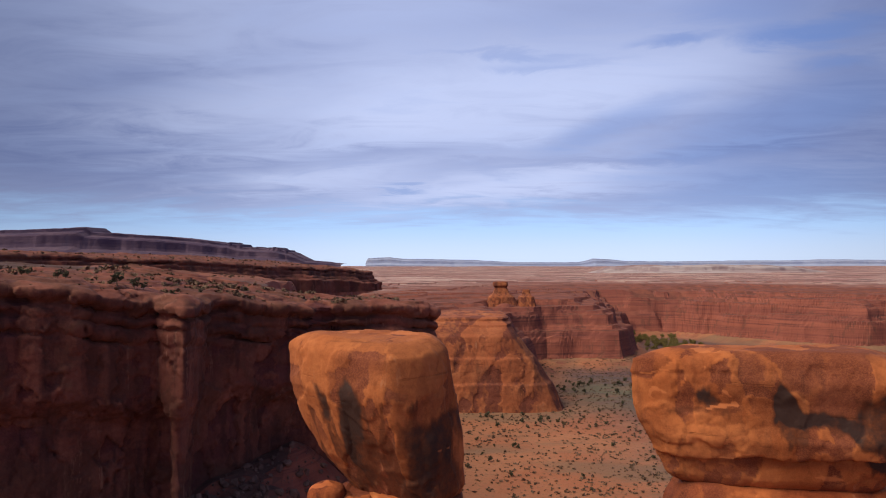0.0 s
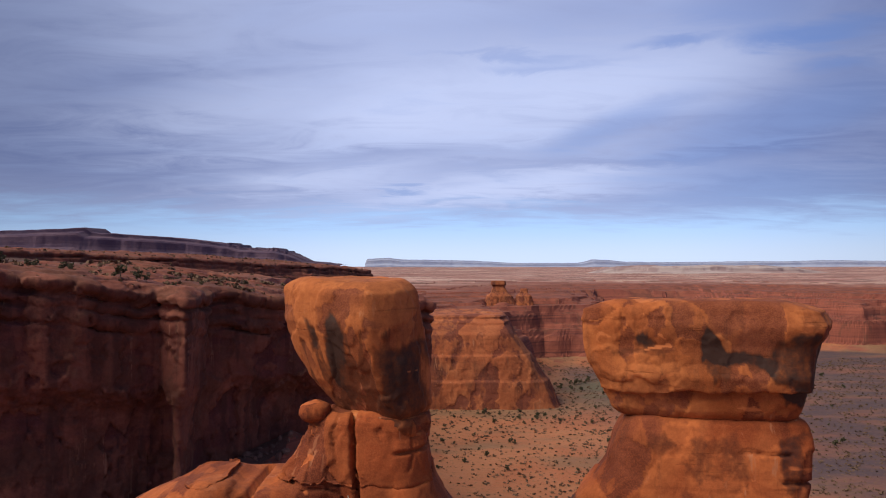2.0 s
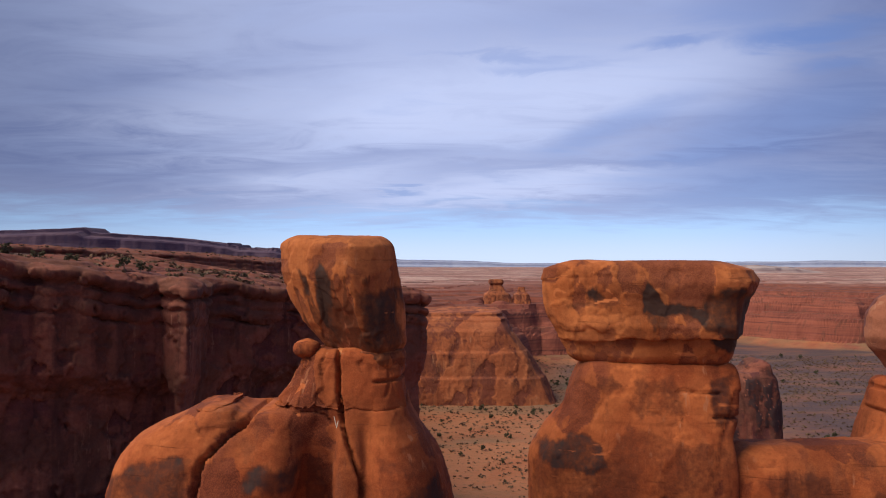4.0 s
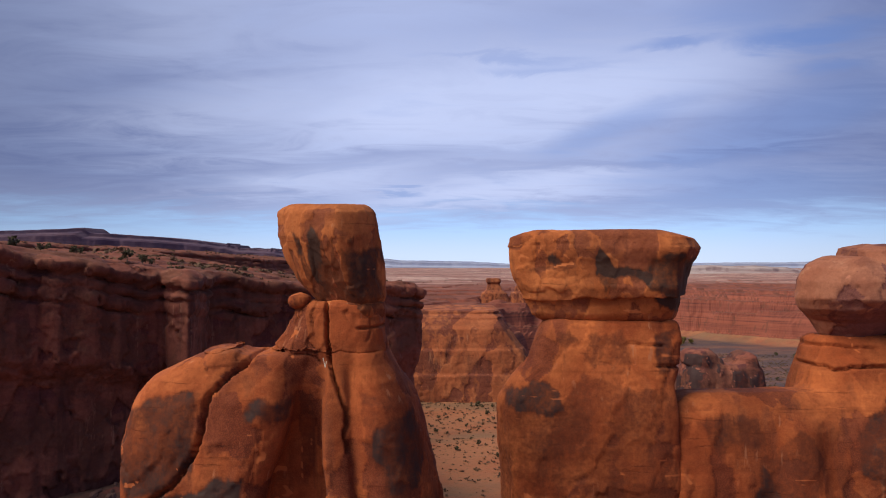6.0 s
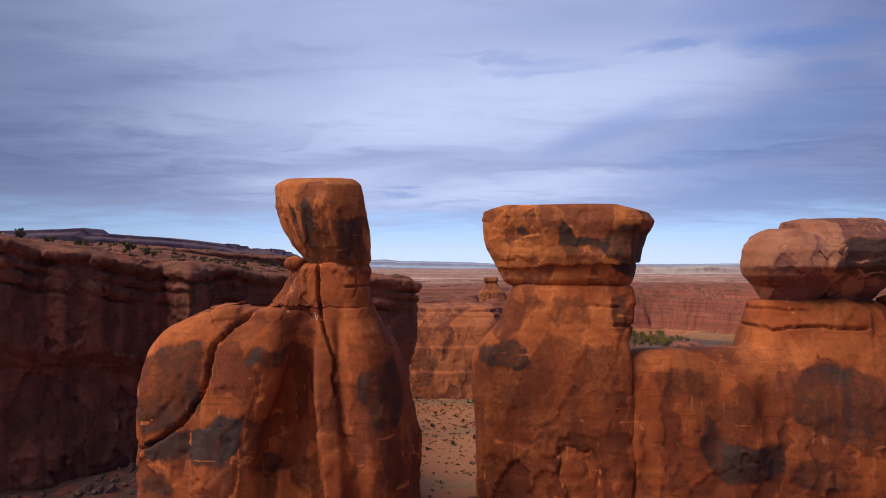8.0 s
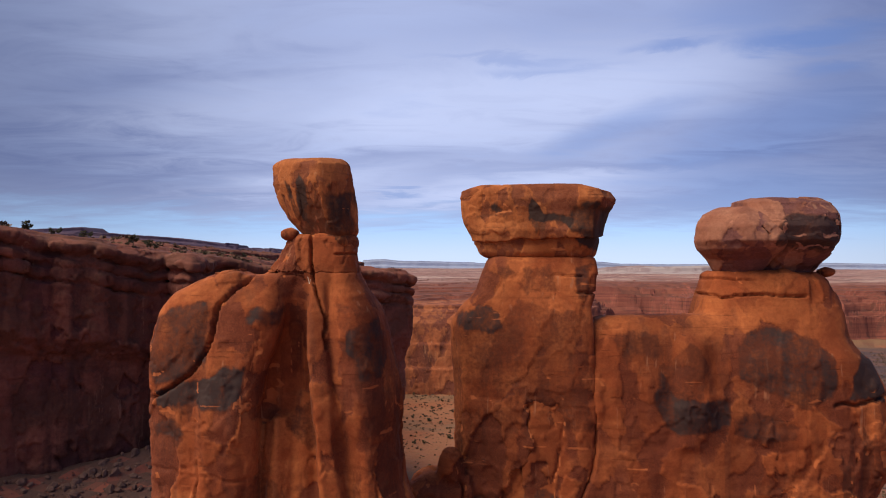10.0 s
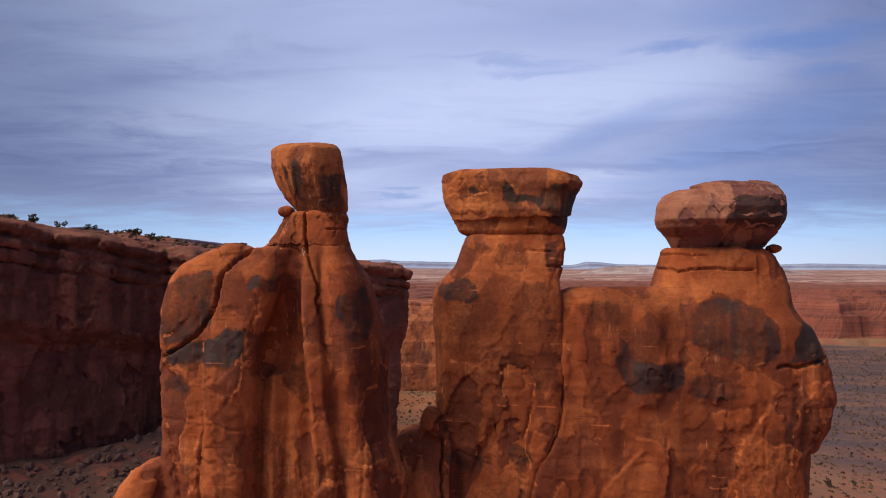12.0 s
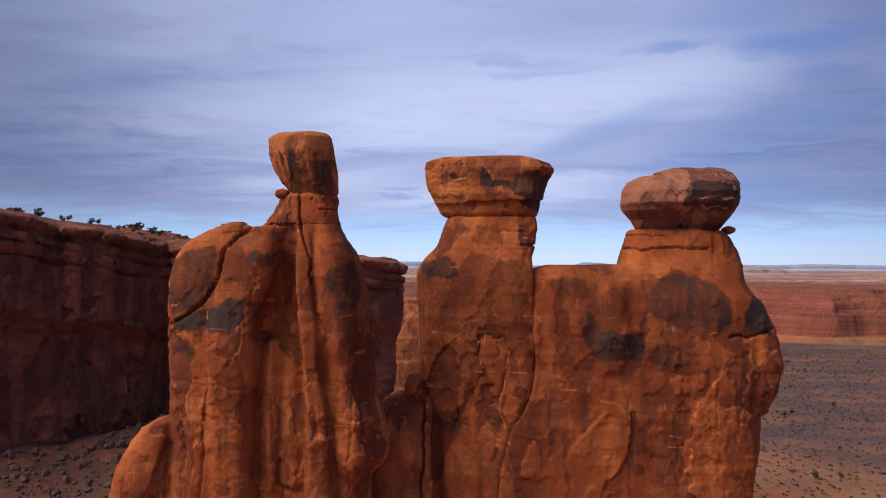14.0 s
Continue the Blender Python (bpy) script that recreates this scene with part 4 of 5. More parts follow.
def right_pillar():
    wall = prism([(101.9, 22.5, 33, 36.4, 39.5), (101.2, 21.0, 34, 35.6, 40.4), (100, 21.1, 36, 35.0, 41), (96, 21.3, 38, 34.4, 42), (91, 21.4, 38, 33.9, 43), (88.6, 21.2, 38, 33.8, 43), (86.2, 20.2, 38, 33.7, 43),
                  (84.3, 18.9, 38, 33.7, 43), (79.4, 17.7, 38, 33.6, 43), (62, 16.7, 38, 33.4, 43)],
                 [(-1, -0.97), (-0.5, -1), (0.2, -0.9), (1, -0.95), (1, 1), (-1, 1)], 0.12)
    back = prism([(99, 18, 30, 36.6, 42), (96, 16, 30, 35.7, 43), (90, 15, 30, 35.2, 43), (62, 14, 30, 34.9, 43)], [(-1, -1), (1, -1), (1, 1), (-1, 1)], 0.3)
    body = prism([(105.95, 32.6, 43.0, 36.6, 41.5), (105.0, 32.2, 44.2, 36.0, 42), (103.7, 31.9, 44.7, 35.5, 42), (102.2, 31.6, 45.1, 34.9, 42.4), (100, 31, 45.3, 34.0, 42.6), (98.1, 30, 46.6, 33.2, 43),
                  (95, 29, 47.6, 32.9, 43.4), (90.6, 28.4, 48.4, 33.0, 43.6), (88.1, 28.2, 48, 33.2, 43.6), (85.6, 28, 46.9, 33.4, 43.6), (77, 28, 46.0, 33.2, 43.6), (62, 27, 46, 33, 43.6)],
                 [(-1, -0.3), (-0.7, -0.66), (-0.1, -0.86), (0.45, -1), (0.8, -0.8), (1, -0.1), (0.85, 0.8), (0, 1), (-1, 0.9)], 0.4)
    hump = loft([(100.8, 28.8, 31.5, 35.6, 39), (99.5, 28.0, 32, 34.7, 40), (94, 27.6, 32, 33.8, 40), (90, 27.8, 31, 34.0, 40)], 2.6)
    bulge = prism([(98.5, 43, 46.6, 34.6, 41), (95.5, 42.5, 48.0, 33.4, 41), (91, 42.5, 49.0, 33.2, 41), (88.4, 42.6, 48.6, 33.4, 41), (85.8, 43, 47.0, 34.4, 40)],
                  [(-1, -0.6), (-0.1, -1), (0.6, -0.75), (1, 0), (0.9, 0.9), (-1, 1)], 0.3)

    def field(x, y, z):
        d = join(wall(x, y, z), body(x, y, z), 0.5)
        d = join(d, back(x, y, z), 0.2)
        d = join(d, hump(x, y, z), 0.4)
        d = join(d, bulge(x, y, z), 0.2)
        return d

    def cracks(p):
        x, z = p[:, 0], p[:, 2]
        v = groove(z - 103.7 - wig(x, 13, 1.6, 0.4), 0.17, 0.4, x - 40.5)
        v = np.maximum(v, groove(z - 105.1 - wig(x, 17, 1.2, 0.3), 0.15, 0.3, x - 36.5))
        v = np.maximum(v, groove(x - 31.6 - wig(z, 33, 2.0, 0.8), 0.13, 0.12, np.maximum(z - 87.5, 70 - z)))
        v = np.maximum(v, groove(x - 36.4 - wig(z, 35, 2.0, 0.9), 0.13, 0.12, z - 86))
        v = np.maximum(v, groove(x - 40.6 - wig(z, 49, 2.0, 0.9), 0.13, 0.12, z - 89))
        v = np.maximum(v, groove(z - 94.6 - 0.22 * (x - 44) - wig(x, 51, 2.0, 0.7), 0.22, 0.6, np.maximum(41.5 - x, x - 47.5)))
        return v
    spots = [(44.2, 88.8, 2.2, 2.8, -0.7), (39, 84, 7, 4, -0.45)]
    shapes = ((0.6, ((22.6, 100.0), (27.1, 100.2), (27.4, 98.4), (23.5, 98.1))),
              (0.92, ((26.6, 97.6), (28.7, 94.9), (32.9, 94.4), (32.6, 92.2), (29.9, 91.5), (27.6, 91.8), (26.7, 93.4))),
              (0.8, ((34.0, 98.8), (36.1, 100.6), (38.8, 101.0), (40.7, 100.1), (42.2, 96.5), (41.8, 94.6), (38.8, 94.3), (35.5, 95.5), (34.0, 96.7))),
              (1.05, ((43.5, 97.4), (45.2, 98.9), (46.8, 97.6), (46.6, 94.5), (43.2, 94.5))),
              (0.75, ((32.8, 92.9), (35.8, 93.4), (38.8, 92.7), (38.5, 91.3), (35.8, 90.4), (33.1, 91.6))),
              (0.65, ((44.4, 91.8), (47.0, 91.4), (47.8, 89.8), (45.7, 88.4), (44.4, 88.8))),
              (0.6, ((26.6, 97.6), (29.9, 99.7), (31.7, 97.6), (30.5, 94.6), (27.5, 94.6))))
    return field, spots, shapes, cracks


SEAMS = ((96.35, 17.0, 24.6), (96.7, 1.4, 2.9), (90.3, 15.0, 21.0), (88.6, 24.0, 28.0))


def build_fin():
    fin = tagged(new("rock_fin"), "tall orange sandstone fin weathered into three pillars", "rock formation")
    for make, lo, hi, seed, size, calm, neck, label in (
            (left_pillar, (-25, 23.5, 66), (9, 39, 111), 100, 4.6, (100.5, 104.5), 105.75, "split pillar with shoulders, rib and dark varnish"),
            (middle_pillar, (1, 29, 66), (24, 45, 109), 120, 6.0, (95, 107), 200, "square column with a low saddle beside it"),
            (right_pillar, (15, 31, 66), (51, 46, 108.5), 140, 5.4, (97, 103.5), 200, "broad wall and pillar with black varnish patches")):
        field, spots, shapes, cracks = make()
        if neck < 199:
            me = stone_mesh("neck", lambda x, y, z: np.maximum(field(x, y, z), neck - 0.1 + wig(x, 21, 1.4, 0.3) - z), (-16.5, 26.5, neck - 0.9), (4, 36.5, 110), 0.09, seed, 1.0, spots, 1, 0.22, 1.0, size, calm, 0.15, cracks=cracks, shapes=shapes)
            put("neck", me, STONE, fin, "narrow cracked neck under the wedge caprock")
            hi = (hi[0], hi[1], neck + 1.6)
        me = stone_mesh("pillar", lambda x, y, z: np.maximum(field(x, y, z) + 0.14 * smoothstep(-0.1, 0.1, z - neck - wig(x, 21, 1.4, 0.3)), z - neck - 0.9), lo, hi, 0.15, seed, 1.0, spots, 1, 0.22, 1.0, size, calm, 0.22, cracks=cracks, shapes=shapes, seams=SEAMS)
        put("pillar", me, STONE, fin, label)
    low = loft([(68, -18, 47, 27.5, 42.5), (55, -20, 47.5, 26, 43.5), (38, -24, 50, 23, 46), (26, -32, 58, 16, 52), (8, -34, 60, 14, 54)], 5)
    me = stone_mesh("fin_base", low, (-38, 10, 8), (64, 58, 70), 1.0, 160, 1.5, (), 1, 1.0, 1.0, 6)
    put("fin_base", me, STONE, fin, "broad lower wall of the fin")


def build_caps():
    first = prism([(115.25, -5.9, -0.1, 28.7, 32.9), (114.7, -6.7, 0.4, 28.2, 33.6), (113.1, -6.75, 0.65, 28.0, 33.9), (111.4, -6.1, 0.9, 28.2, 33.9), (110.2, -5.4, 1.0, 28.5, 33.7),
                   (109.1, -4.2, 1.05, 28.9, 33.4), (108.3, -3.3, 0.7, 29.4, 32.8)],
                  [(-1, 0.55), (-0.8, 0.1), (0.05, -0.85), (0.3, -1), (0.62, -0.8), (0.97, -0.1), (0.9, 0.7), (0.1, 1), (-0.7, 0.95)], 0.12, 0.38)
    second = prism([(113.7, 11.0, 21.6, 36.0, 40.5), (113.15, 9.5, 23.6, 35.3, 41.6), (112.4, 9.3, 24.1, 34.9, 42.2), (111.7, 9.4, 23.9, 34.95, 42.2), (111.2, 9.5, 23.5, 35.15, 42.1), (110.3, 9.7, 23.2, 35.15, 42), (109.5, 10.0, 23.0, 34.9, 42),
                    (108.4, 10.6, 22.9, 35.2, 41.7), (107.1, 11.5, 22.3, 36.0, 41.2)],
                   [(-1, 0.1), (-0.9, -0.2), (-0.3, -0.68), (0.62, -1), (0.76, -0.92), (1, -0.05), (0.9, 0.8), (0.2, 1), (-0.7, 0.9)], 0.13, 0.42)
    third_a = prism([(111.85, 33.6, 38.0, 36.6, 40.8), (111.1, 32.2, 38.6, 35.6, 41.2), (110.0, 31.6, 38.8, 34.8, 41.8), (108.6, 31.5, 38.8, 34.5, 41.8), (107.9, 31.7, 38.6, 35.2, 41.6), (107.0, 32.6, 38.2, 36.6, 41.2), (106.0, 33.1, 37.6, 37.5, 40.6), (105.3, 33.6, 37.2, 37.8, 40.4)],
                    [(-1, 0.35), (-0.85, -0.35), (-0.2, -0.95), (0.7, -1), (1, -0.8), (1, 0.9), (0, 1), (-0.8, 0.85)], 0.14, 0.4)
    third_b = prism([(112.75, 36.9, 43.2, 36.6, 41), (112.35, 35.8, 44.1, 35.6, 42), (111.2, 35.5, 44.9, 34.8, 42.5), (109.9, 35.6, 44.8, 34.3, 42.4), (108.7, 36.0, 44.6, 34.6, 42.3), (107.4, 37, 44.2, 36.3, 41.8), (106.0, 37.5, 43.0, 37.6, 41), (105.3, 38.2, 42.4, 37.9, 40.6)],
                    [(-1, -0.5), (-0.6, -0.95), (0.3, -1), (0.66, -0.8), (1, -0.1), (0.9, 0.7), (0.2, 1), (-1, 0.9)], 0.12, 0.4)

    under = prism([(109.3, 10.7, 22.8, 35.5, 41.8), (108.4, 10.8, 22.6, 35.6, 41.7), (107.6, 11.1, 22.4, 35.8, 41.5), (106.9, 11.7, 22.2, 36.2, 41.2)],
                  [(-1, 0.1), (-0.9, -0.2), (-0.3, -0.68), (0.62, -1), (0.8, -0.85), (1, 0.0), (0.9, 0.8), (0.2, 1), (-0.7, 0.9)], 0.15)

    chock = prism([(108.75, -3.0, 0.9, 29.2, 33), (108.3, -3.2, 1.05, 29.0, 33.2), (107.9, -2.6, 1.0, 29.2, 33.0), (107.4, -1.6, 0.8, 29.6, 32.6)],
                  [(-1, -0.2), (-0.4, -0.9), (0.4, -1), (1, -0.3), (0.9, 0.8), (-0.8, 0.9)], 0.1, 0.15)

    def wedge(x, y, z):  # its top dips towards the open side
        return first(x, y, z + 0.10 + 0.05 * (33 - y) * smoothstep(110, 114, z))

    def lobe_b(x, y, z):
        return third_b(x, y, z + 0.06 * (40 - y) * smoothstep(110, 112, z))

    def rim(x, y, z):
        return np.maximum(second(x, y, z), 108.75 + 0.05 * (x - 16) + wig(x, 19, 2.0, 0.5) - z)

    def lobe_a(x, y, z):
        return carve(third_a(x, y, z + 0.05 * (40 - y) * smoothstep(109, 111, z)), x - 35.2 + 0.75 * (z - 111), 0.09, np.maximum(y - 35.3, 109 - z))
    runs = [(-2.4, 110.6, 3.0, 1.9, -0.75)]
    streaks = ((0.88, ((-5.2, 113.1), (-4.6, 112.8), (-4.1, 111.4), (-4.6, 111.0), (-5.0, 112.3))),
               (0.9, ((-3.3, 113.3), (-2.6, 112.6), (-2.3, 109.8), (-3.3, 108.5), (-3.8, 110.9), (-3.5, 112.4))),
               # varnish on the right face, together with that face's painted shade
               (0.86, ((-1.5, 112.3), (0.9, 112.9), (1.2, 109.2), (-0.4, 108.0), (-1.3, 109.8))))
    patches = ((0.85, ((12.0, 111.6), (12.8, 111.9), (13.2, 111.0), (12.7, 110.6), (12.2, 111.0))),
               (0.6, ((11.3, 110.9), (13.4, 110.8), (13.3, 110.4), (11.5, 110.4))),
               # varnish, carried over the right end to paint that facet's shade
               (1.0, ((15.4, 111.6), (16.0, 112.0), (17.2, 111.0), (19.2, 110.8), (19.3, 111.7), (20.6, 112.2), (24.0, 112.0), (23.0, 107.4), (19.5, 108.9), (18.8, 109.9), (17.2, 110.2), (15.4, 110.4))))
    # shade of the overhanging side, laid on through the varnish mask
    dark = ((1.0, ((37.4, 109.4), (38.8, 110.7), (42.4, 110.5), (44.8, 110.6), (44.4, 108.2), (40.7, 108.1), (37.4, 108.5))),)
    data = (
        ("wedge-shaped sandstone caprock with dark streaks, balanced on a narrow neck", CAPSTONE, 200, 0.35, runs, streaks,
         (("block", wedge, (-7.5, 27, 107), (2.5, 35.5, 116.5), 0.09, "tall wedge-shaped block"), ("foot_slab", chock, (-3.6, 27.6, 106.6), (2.2, 34.5, 109.4), 0.08, "thin dark slab between wedge and neck"))),
        ("flat-topped broad sandstone caprock with a flaring rim on its column", CAPSTONE, 220, 0.6, (), patches,
         (("rim_slab", rim, (8, 33.5, 107.6), (25.5, 43.8, 115.5), 0.11, "thick flaring upper slab"), ("foot_slab", under, (10, 34.5, 106), (24, 43, 110), 0.11, "thin recessed slab below the rim"))),
        ("rounded two-lobed sandstone caprock resting on its pillar", PINK, 240, 1.0, (), dark,
         (("lobe", lobe_a, (30, 33, 104.6), (40.5, 43.5, 114), 0.11, "low lobe with an oblique crack"), ("lobe", lobe_b, (34, 33, 104.6), (46.5, 44, 114.5), 0.11, "high lobe with its shaded side painted dark"))))
    for label, stone, seed, joint, spots, shapes, pieces in data:
        cap = tagged(new("caprock"), label, "caprock", "balanced caprocks")
        for i, (name, field, lo, hi, step, what) in enumerate(pieces):
            me = stone_mesh(name, field, lo, hi, step, seed + i, 0.7, spots, 1, 0.04, joint, 2.6, (1e8, 1e9), 0.18, (1.8, 1.6, 0.6), 0.075, shapes=shapes, flaky=0.11, bulk=0.09)
            put(name, me, stone, cap, what)


def small_stone(x, y, z, a, b, c, seed, label):
    r = loft([(z + c, x - a * 0.5, x + a * 0.5, y - b * 0.5, y + b * 0.5), (z + c * 0.5, x - a, x + a, y - b, y + b), (z - c * 0.4, x - a, x + a * 0.9, y - b, y + b), (z - c, x - a * 0.6, x + a * 0.6, y - b * 0.6, y + b * 0.6)], 2.6)
    s = max(a, b, c) * 1.5
    me = stone_mesh("boulder", r, (x - s, y - s, z - s), (x + s, y + s, z + s), 0.08, seed, 0.45, (), 2, 0.0, 0.7, 1.2)
    tagged(put("boulder", me, STONE), label, "boulder")


build_ground()
build_cliff()
build_fin()
build_caps()
small_stone(-4.6, 30.5, 108.75, 0.8, 0.8, 0.66, 300, "small rounded boulder perched beside the wedge caprock")
small_stone(43.5, 38.6, 105.8, 0.8, 0.9, 0.55, 310, "small flat boulder perched on the far shoulder")


# ---- far country ----
def far_mesa(name, material, ridge, z0, z1, spread, seed, label, notch=0.0):
    """A long table mountain: crest line in plan, talus below a cliff band."""
    n, m = 640, 40
    pts = np.array(ridge, float)
    run = np.concatenate([[0], np.cumsum(np.hypot(*np.diff(pts[:, :2], axis=0).T))])
    at = np.linspace(0, run[-1], n)
    line = np.stack([np.interp(at, run, pts[:, i]) for i in range(3)], 1)
    out = []
    for u in np.linspace(0, 1, m):
        q = np.concatenate([line[:, :2], np.full((n, 1), u * 300)], 1)
        flat = np.concatenate([line[:, :2], np.zeros((n, 1))], 1)
        stops = (0, 0.30, 0.36, 0.52, 0.60, 0.78, 0.86, 1.0)
        h = np.interp(u, stops, (0, 0.30, 0.42, 0.56, 0.86, 0.90, 1.0, 1.01))
        off = spread * (1 - np.interp(u, stops, (0, 0.34, 0.36, 0.62, 0.64, 0.80, 0.81, 1.3)))
        k = np.abs(fbm(flat, 240, 3, seed)) * 0.22 * spread * (1 - u * 0.6) + 0.030 * spread * fbm(flat, 60, 3, seed + 5) * (1 - 0.5 * u)
        teeth = notch * np.maximum(fbm(flat, 14, 2, seed + 7), 0) * smoothstep(-1130, -1000, line[:, 0]) * smoothstep(-700, -760, line[:, 0])
        zz = z0 + (line[:, 2] - z0) * h + (2.5 * fbm(q, 50, 3, seed + 1) + teeth * (u > 0.75)) * (u > 0)
        out.append(np.stack([line[:, 0], line[:, 1] - off - k, zz], 1))
    p = np.concatenate(out)
    a = (np.arange(m - 1)[:, None] * n + np.arange(n - 1)[None, :]).ravel()
    quads = np.stack([a, a + 1, a + n + 1, a + n], 1)
    tagged(put(name, mesh_of(name, p, quads, False), material), label, "mesa", kind="structure")


far_mesa("backdrop_mesa", HAZED_MESA, [(-2500, 3300, 255), (-1915, 3300, 252), (-1700, 3350, 262), (-1560, 3400, 272), (-1535, 3420, 252), (-1200, 3600, 232), (-1000, 3700, 205), (-950, 3700, 190), (-790, 3750, 180), (-740, 3760, 166), (-660, 3800, 128), (-500, 3900, 110)],
         80, 0, 420, 400, "long table mesa with a cliff band on the horizon, coloured purple-brown for haze", 16.0)
far_mesa("backdrop_range", HAZED_BLUE, [(-480, 4780, 120), (-470, 4780, 143), (-333, 4780, 150), (-250, 4780, 139), (-156, 4780, 139), (198, 4780, 132), (440, 4780, 118), (853, 4780, 118), (942, 4780, 141), (1020, 4780, 138), (1154, 4780, 126), (1473, 4780, 123), (1850, 4780, 129),
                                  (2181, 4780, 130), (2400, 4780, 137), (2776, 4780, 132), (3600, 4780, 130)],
         70, 0, 120, 420, "low mountain range far away on the horizon, coloured blue for haze")
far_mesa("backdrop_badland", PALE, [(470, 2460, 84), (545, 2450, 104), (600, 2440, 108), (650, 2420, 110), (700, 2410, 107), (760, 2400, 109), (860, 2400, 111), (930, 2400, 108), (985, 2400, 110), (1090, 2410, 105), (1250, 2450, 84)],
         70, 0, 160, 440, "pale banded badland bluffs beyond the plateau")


# ---- standing rocks out in the valley ----
def stand_rock(name, rows, step, seed, size, label, category, power=4.0, flutes=0.5, rough=1.0, plan=None, cloud=0.5):
    r = np.array(rows)
    lo = (r[:, 1].min() - 3, r[:, 3].min() - 3, r[:, 0].min() - 1)
    hi = (r[:, 2].max() + 3, r[:, 4].max() + 3, r[:, 0].max() + 3)
    me = stone_mesh(name, prism(rows, plan, 0.4) if plan else loft(rows, power), lo, hi, step, seed, rough, (), 1, flutes, 1.0, size, cloud=cloud)
    return tagged(put(name, me, CLIFF_RED), label, category)


CLIFF_RED = sandstone("red canyon sandstone", (0.26, 0.072, 0.032), (0.33, 0.112, 0.052), (0.070, 0.030, 0.022), 0.6, 6.0, 0.5)
stand_rock("sandstone_buttress", [(72.5, -50, 54, 632, 720), (70.5, -50, 57, 629, 720), (69.7, -50, 54.5, 631, 720), (66.5, -50, 59, 622, 720), (65.7, -50, 57.5, 623, 720), (61, -50, 60, 616, 700), (58, -50, 62, 613, 700),
                                  (42, -50, 74, 609, 700), (41, -50, 75.5, 607.5, 700), (22, -50, 88, 604, 700), (21, -50, 89.5, 602, 700), (-8, -50, 102, 597, 700)], 0.8, 400, 14,
           "tall smooth red sandstone buttress leaning against the ledged canyon wall", "rock buttress", 6, 0.25, 0.8, [(-1, -0.93), (-0.2, -1), (0.6, -0.98), (0.9, -0.90), (1, -0.6), (1, 1), (-1, 1)], 0.22)


def build_butte():
    """A dark butte with a higher horn at each end."""
    foot = loft([(75.6, 96, 119, 255, 273), (74, 94, 121, 253, 275), (71, 93, 121.5, 252, 276), (40, 92, 124, 250, 279), (0, 89, 127, 247, 282)], 5)
    horn = prism([(80.4, 95.5, 104, 257, 268), (79.0, 93.6, 106, 254, 271), (75, 93.2, 109, 253, 272)], [(-1, -0.5), (-0.3, -1), (0.7, -0.8), (1, 0.2), (0.4, 1), (-0.9, 0.8)], 0.3)
    knob = prism([(79.6, 114.5, 118.0, 258, 268), (78.2, 112.5, 119.6, 255, 270), (75, 110, 120.6, 254, 272)], [(-1, -0.2), (-0.4, -0.9), (0.6, -1), (1, 0), (0.5, 1), (-0.8, 0.8)], 0.3)
    me = stone_mesh("sandstone_butte", lambda x, y, z: join(join(foot(x, y, z), horn(x, y, z), 1.0), knob(x, y, z), 1.0), (86, 244, -1), (130, 285, 85), 0.6, 420, 1.0, (), 1, 0.5, 1.0, 4, cloud=1.5, bulk=0.12)
    tagged(put("sandstone_butte", me, CLIFF), "dark two-horned sandstone butte standing alone on the valley floor", "butte")


build_butte()
stand_rock("rock_spire", [(95, 60, 77, 905, 920), (90, 59.5, 78, 904, 921), (88.5, 62, 76, 906, 919), (81, 60, 79, 903, 922), (77, 54, 85, 897, 929), (58, 49, 91, 892, 934)], 0.7, 440, 5,
           "stubby capped sandstone spire on the canyon rim", "rock spire", 6, 0.4)
stand_rock("rock_spire", [(86, 95, 103, 906, 914), (80, 94, 104, 905, 915), (77, 90, 108, 900, 920), (58, 86, 112, 896, 926)], 0.6, 450, 4,
           "small sandstone knob beside the larger spire", "rock spire", 6, 0.4)


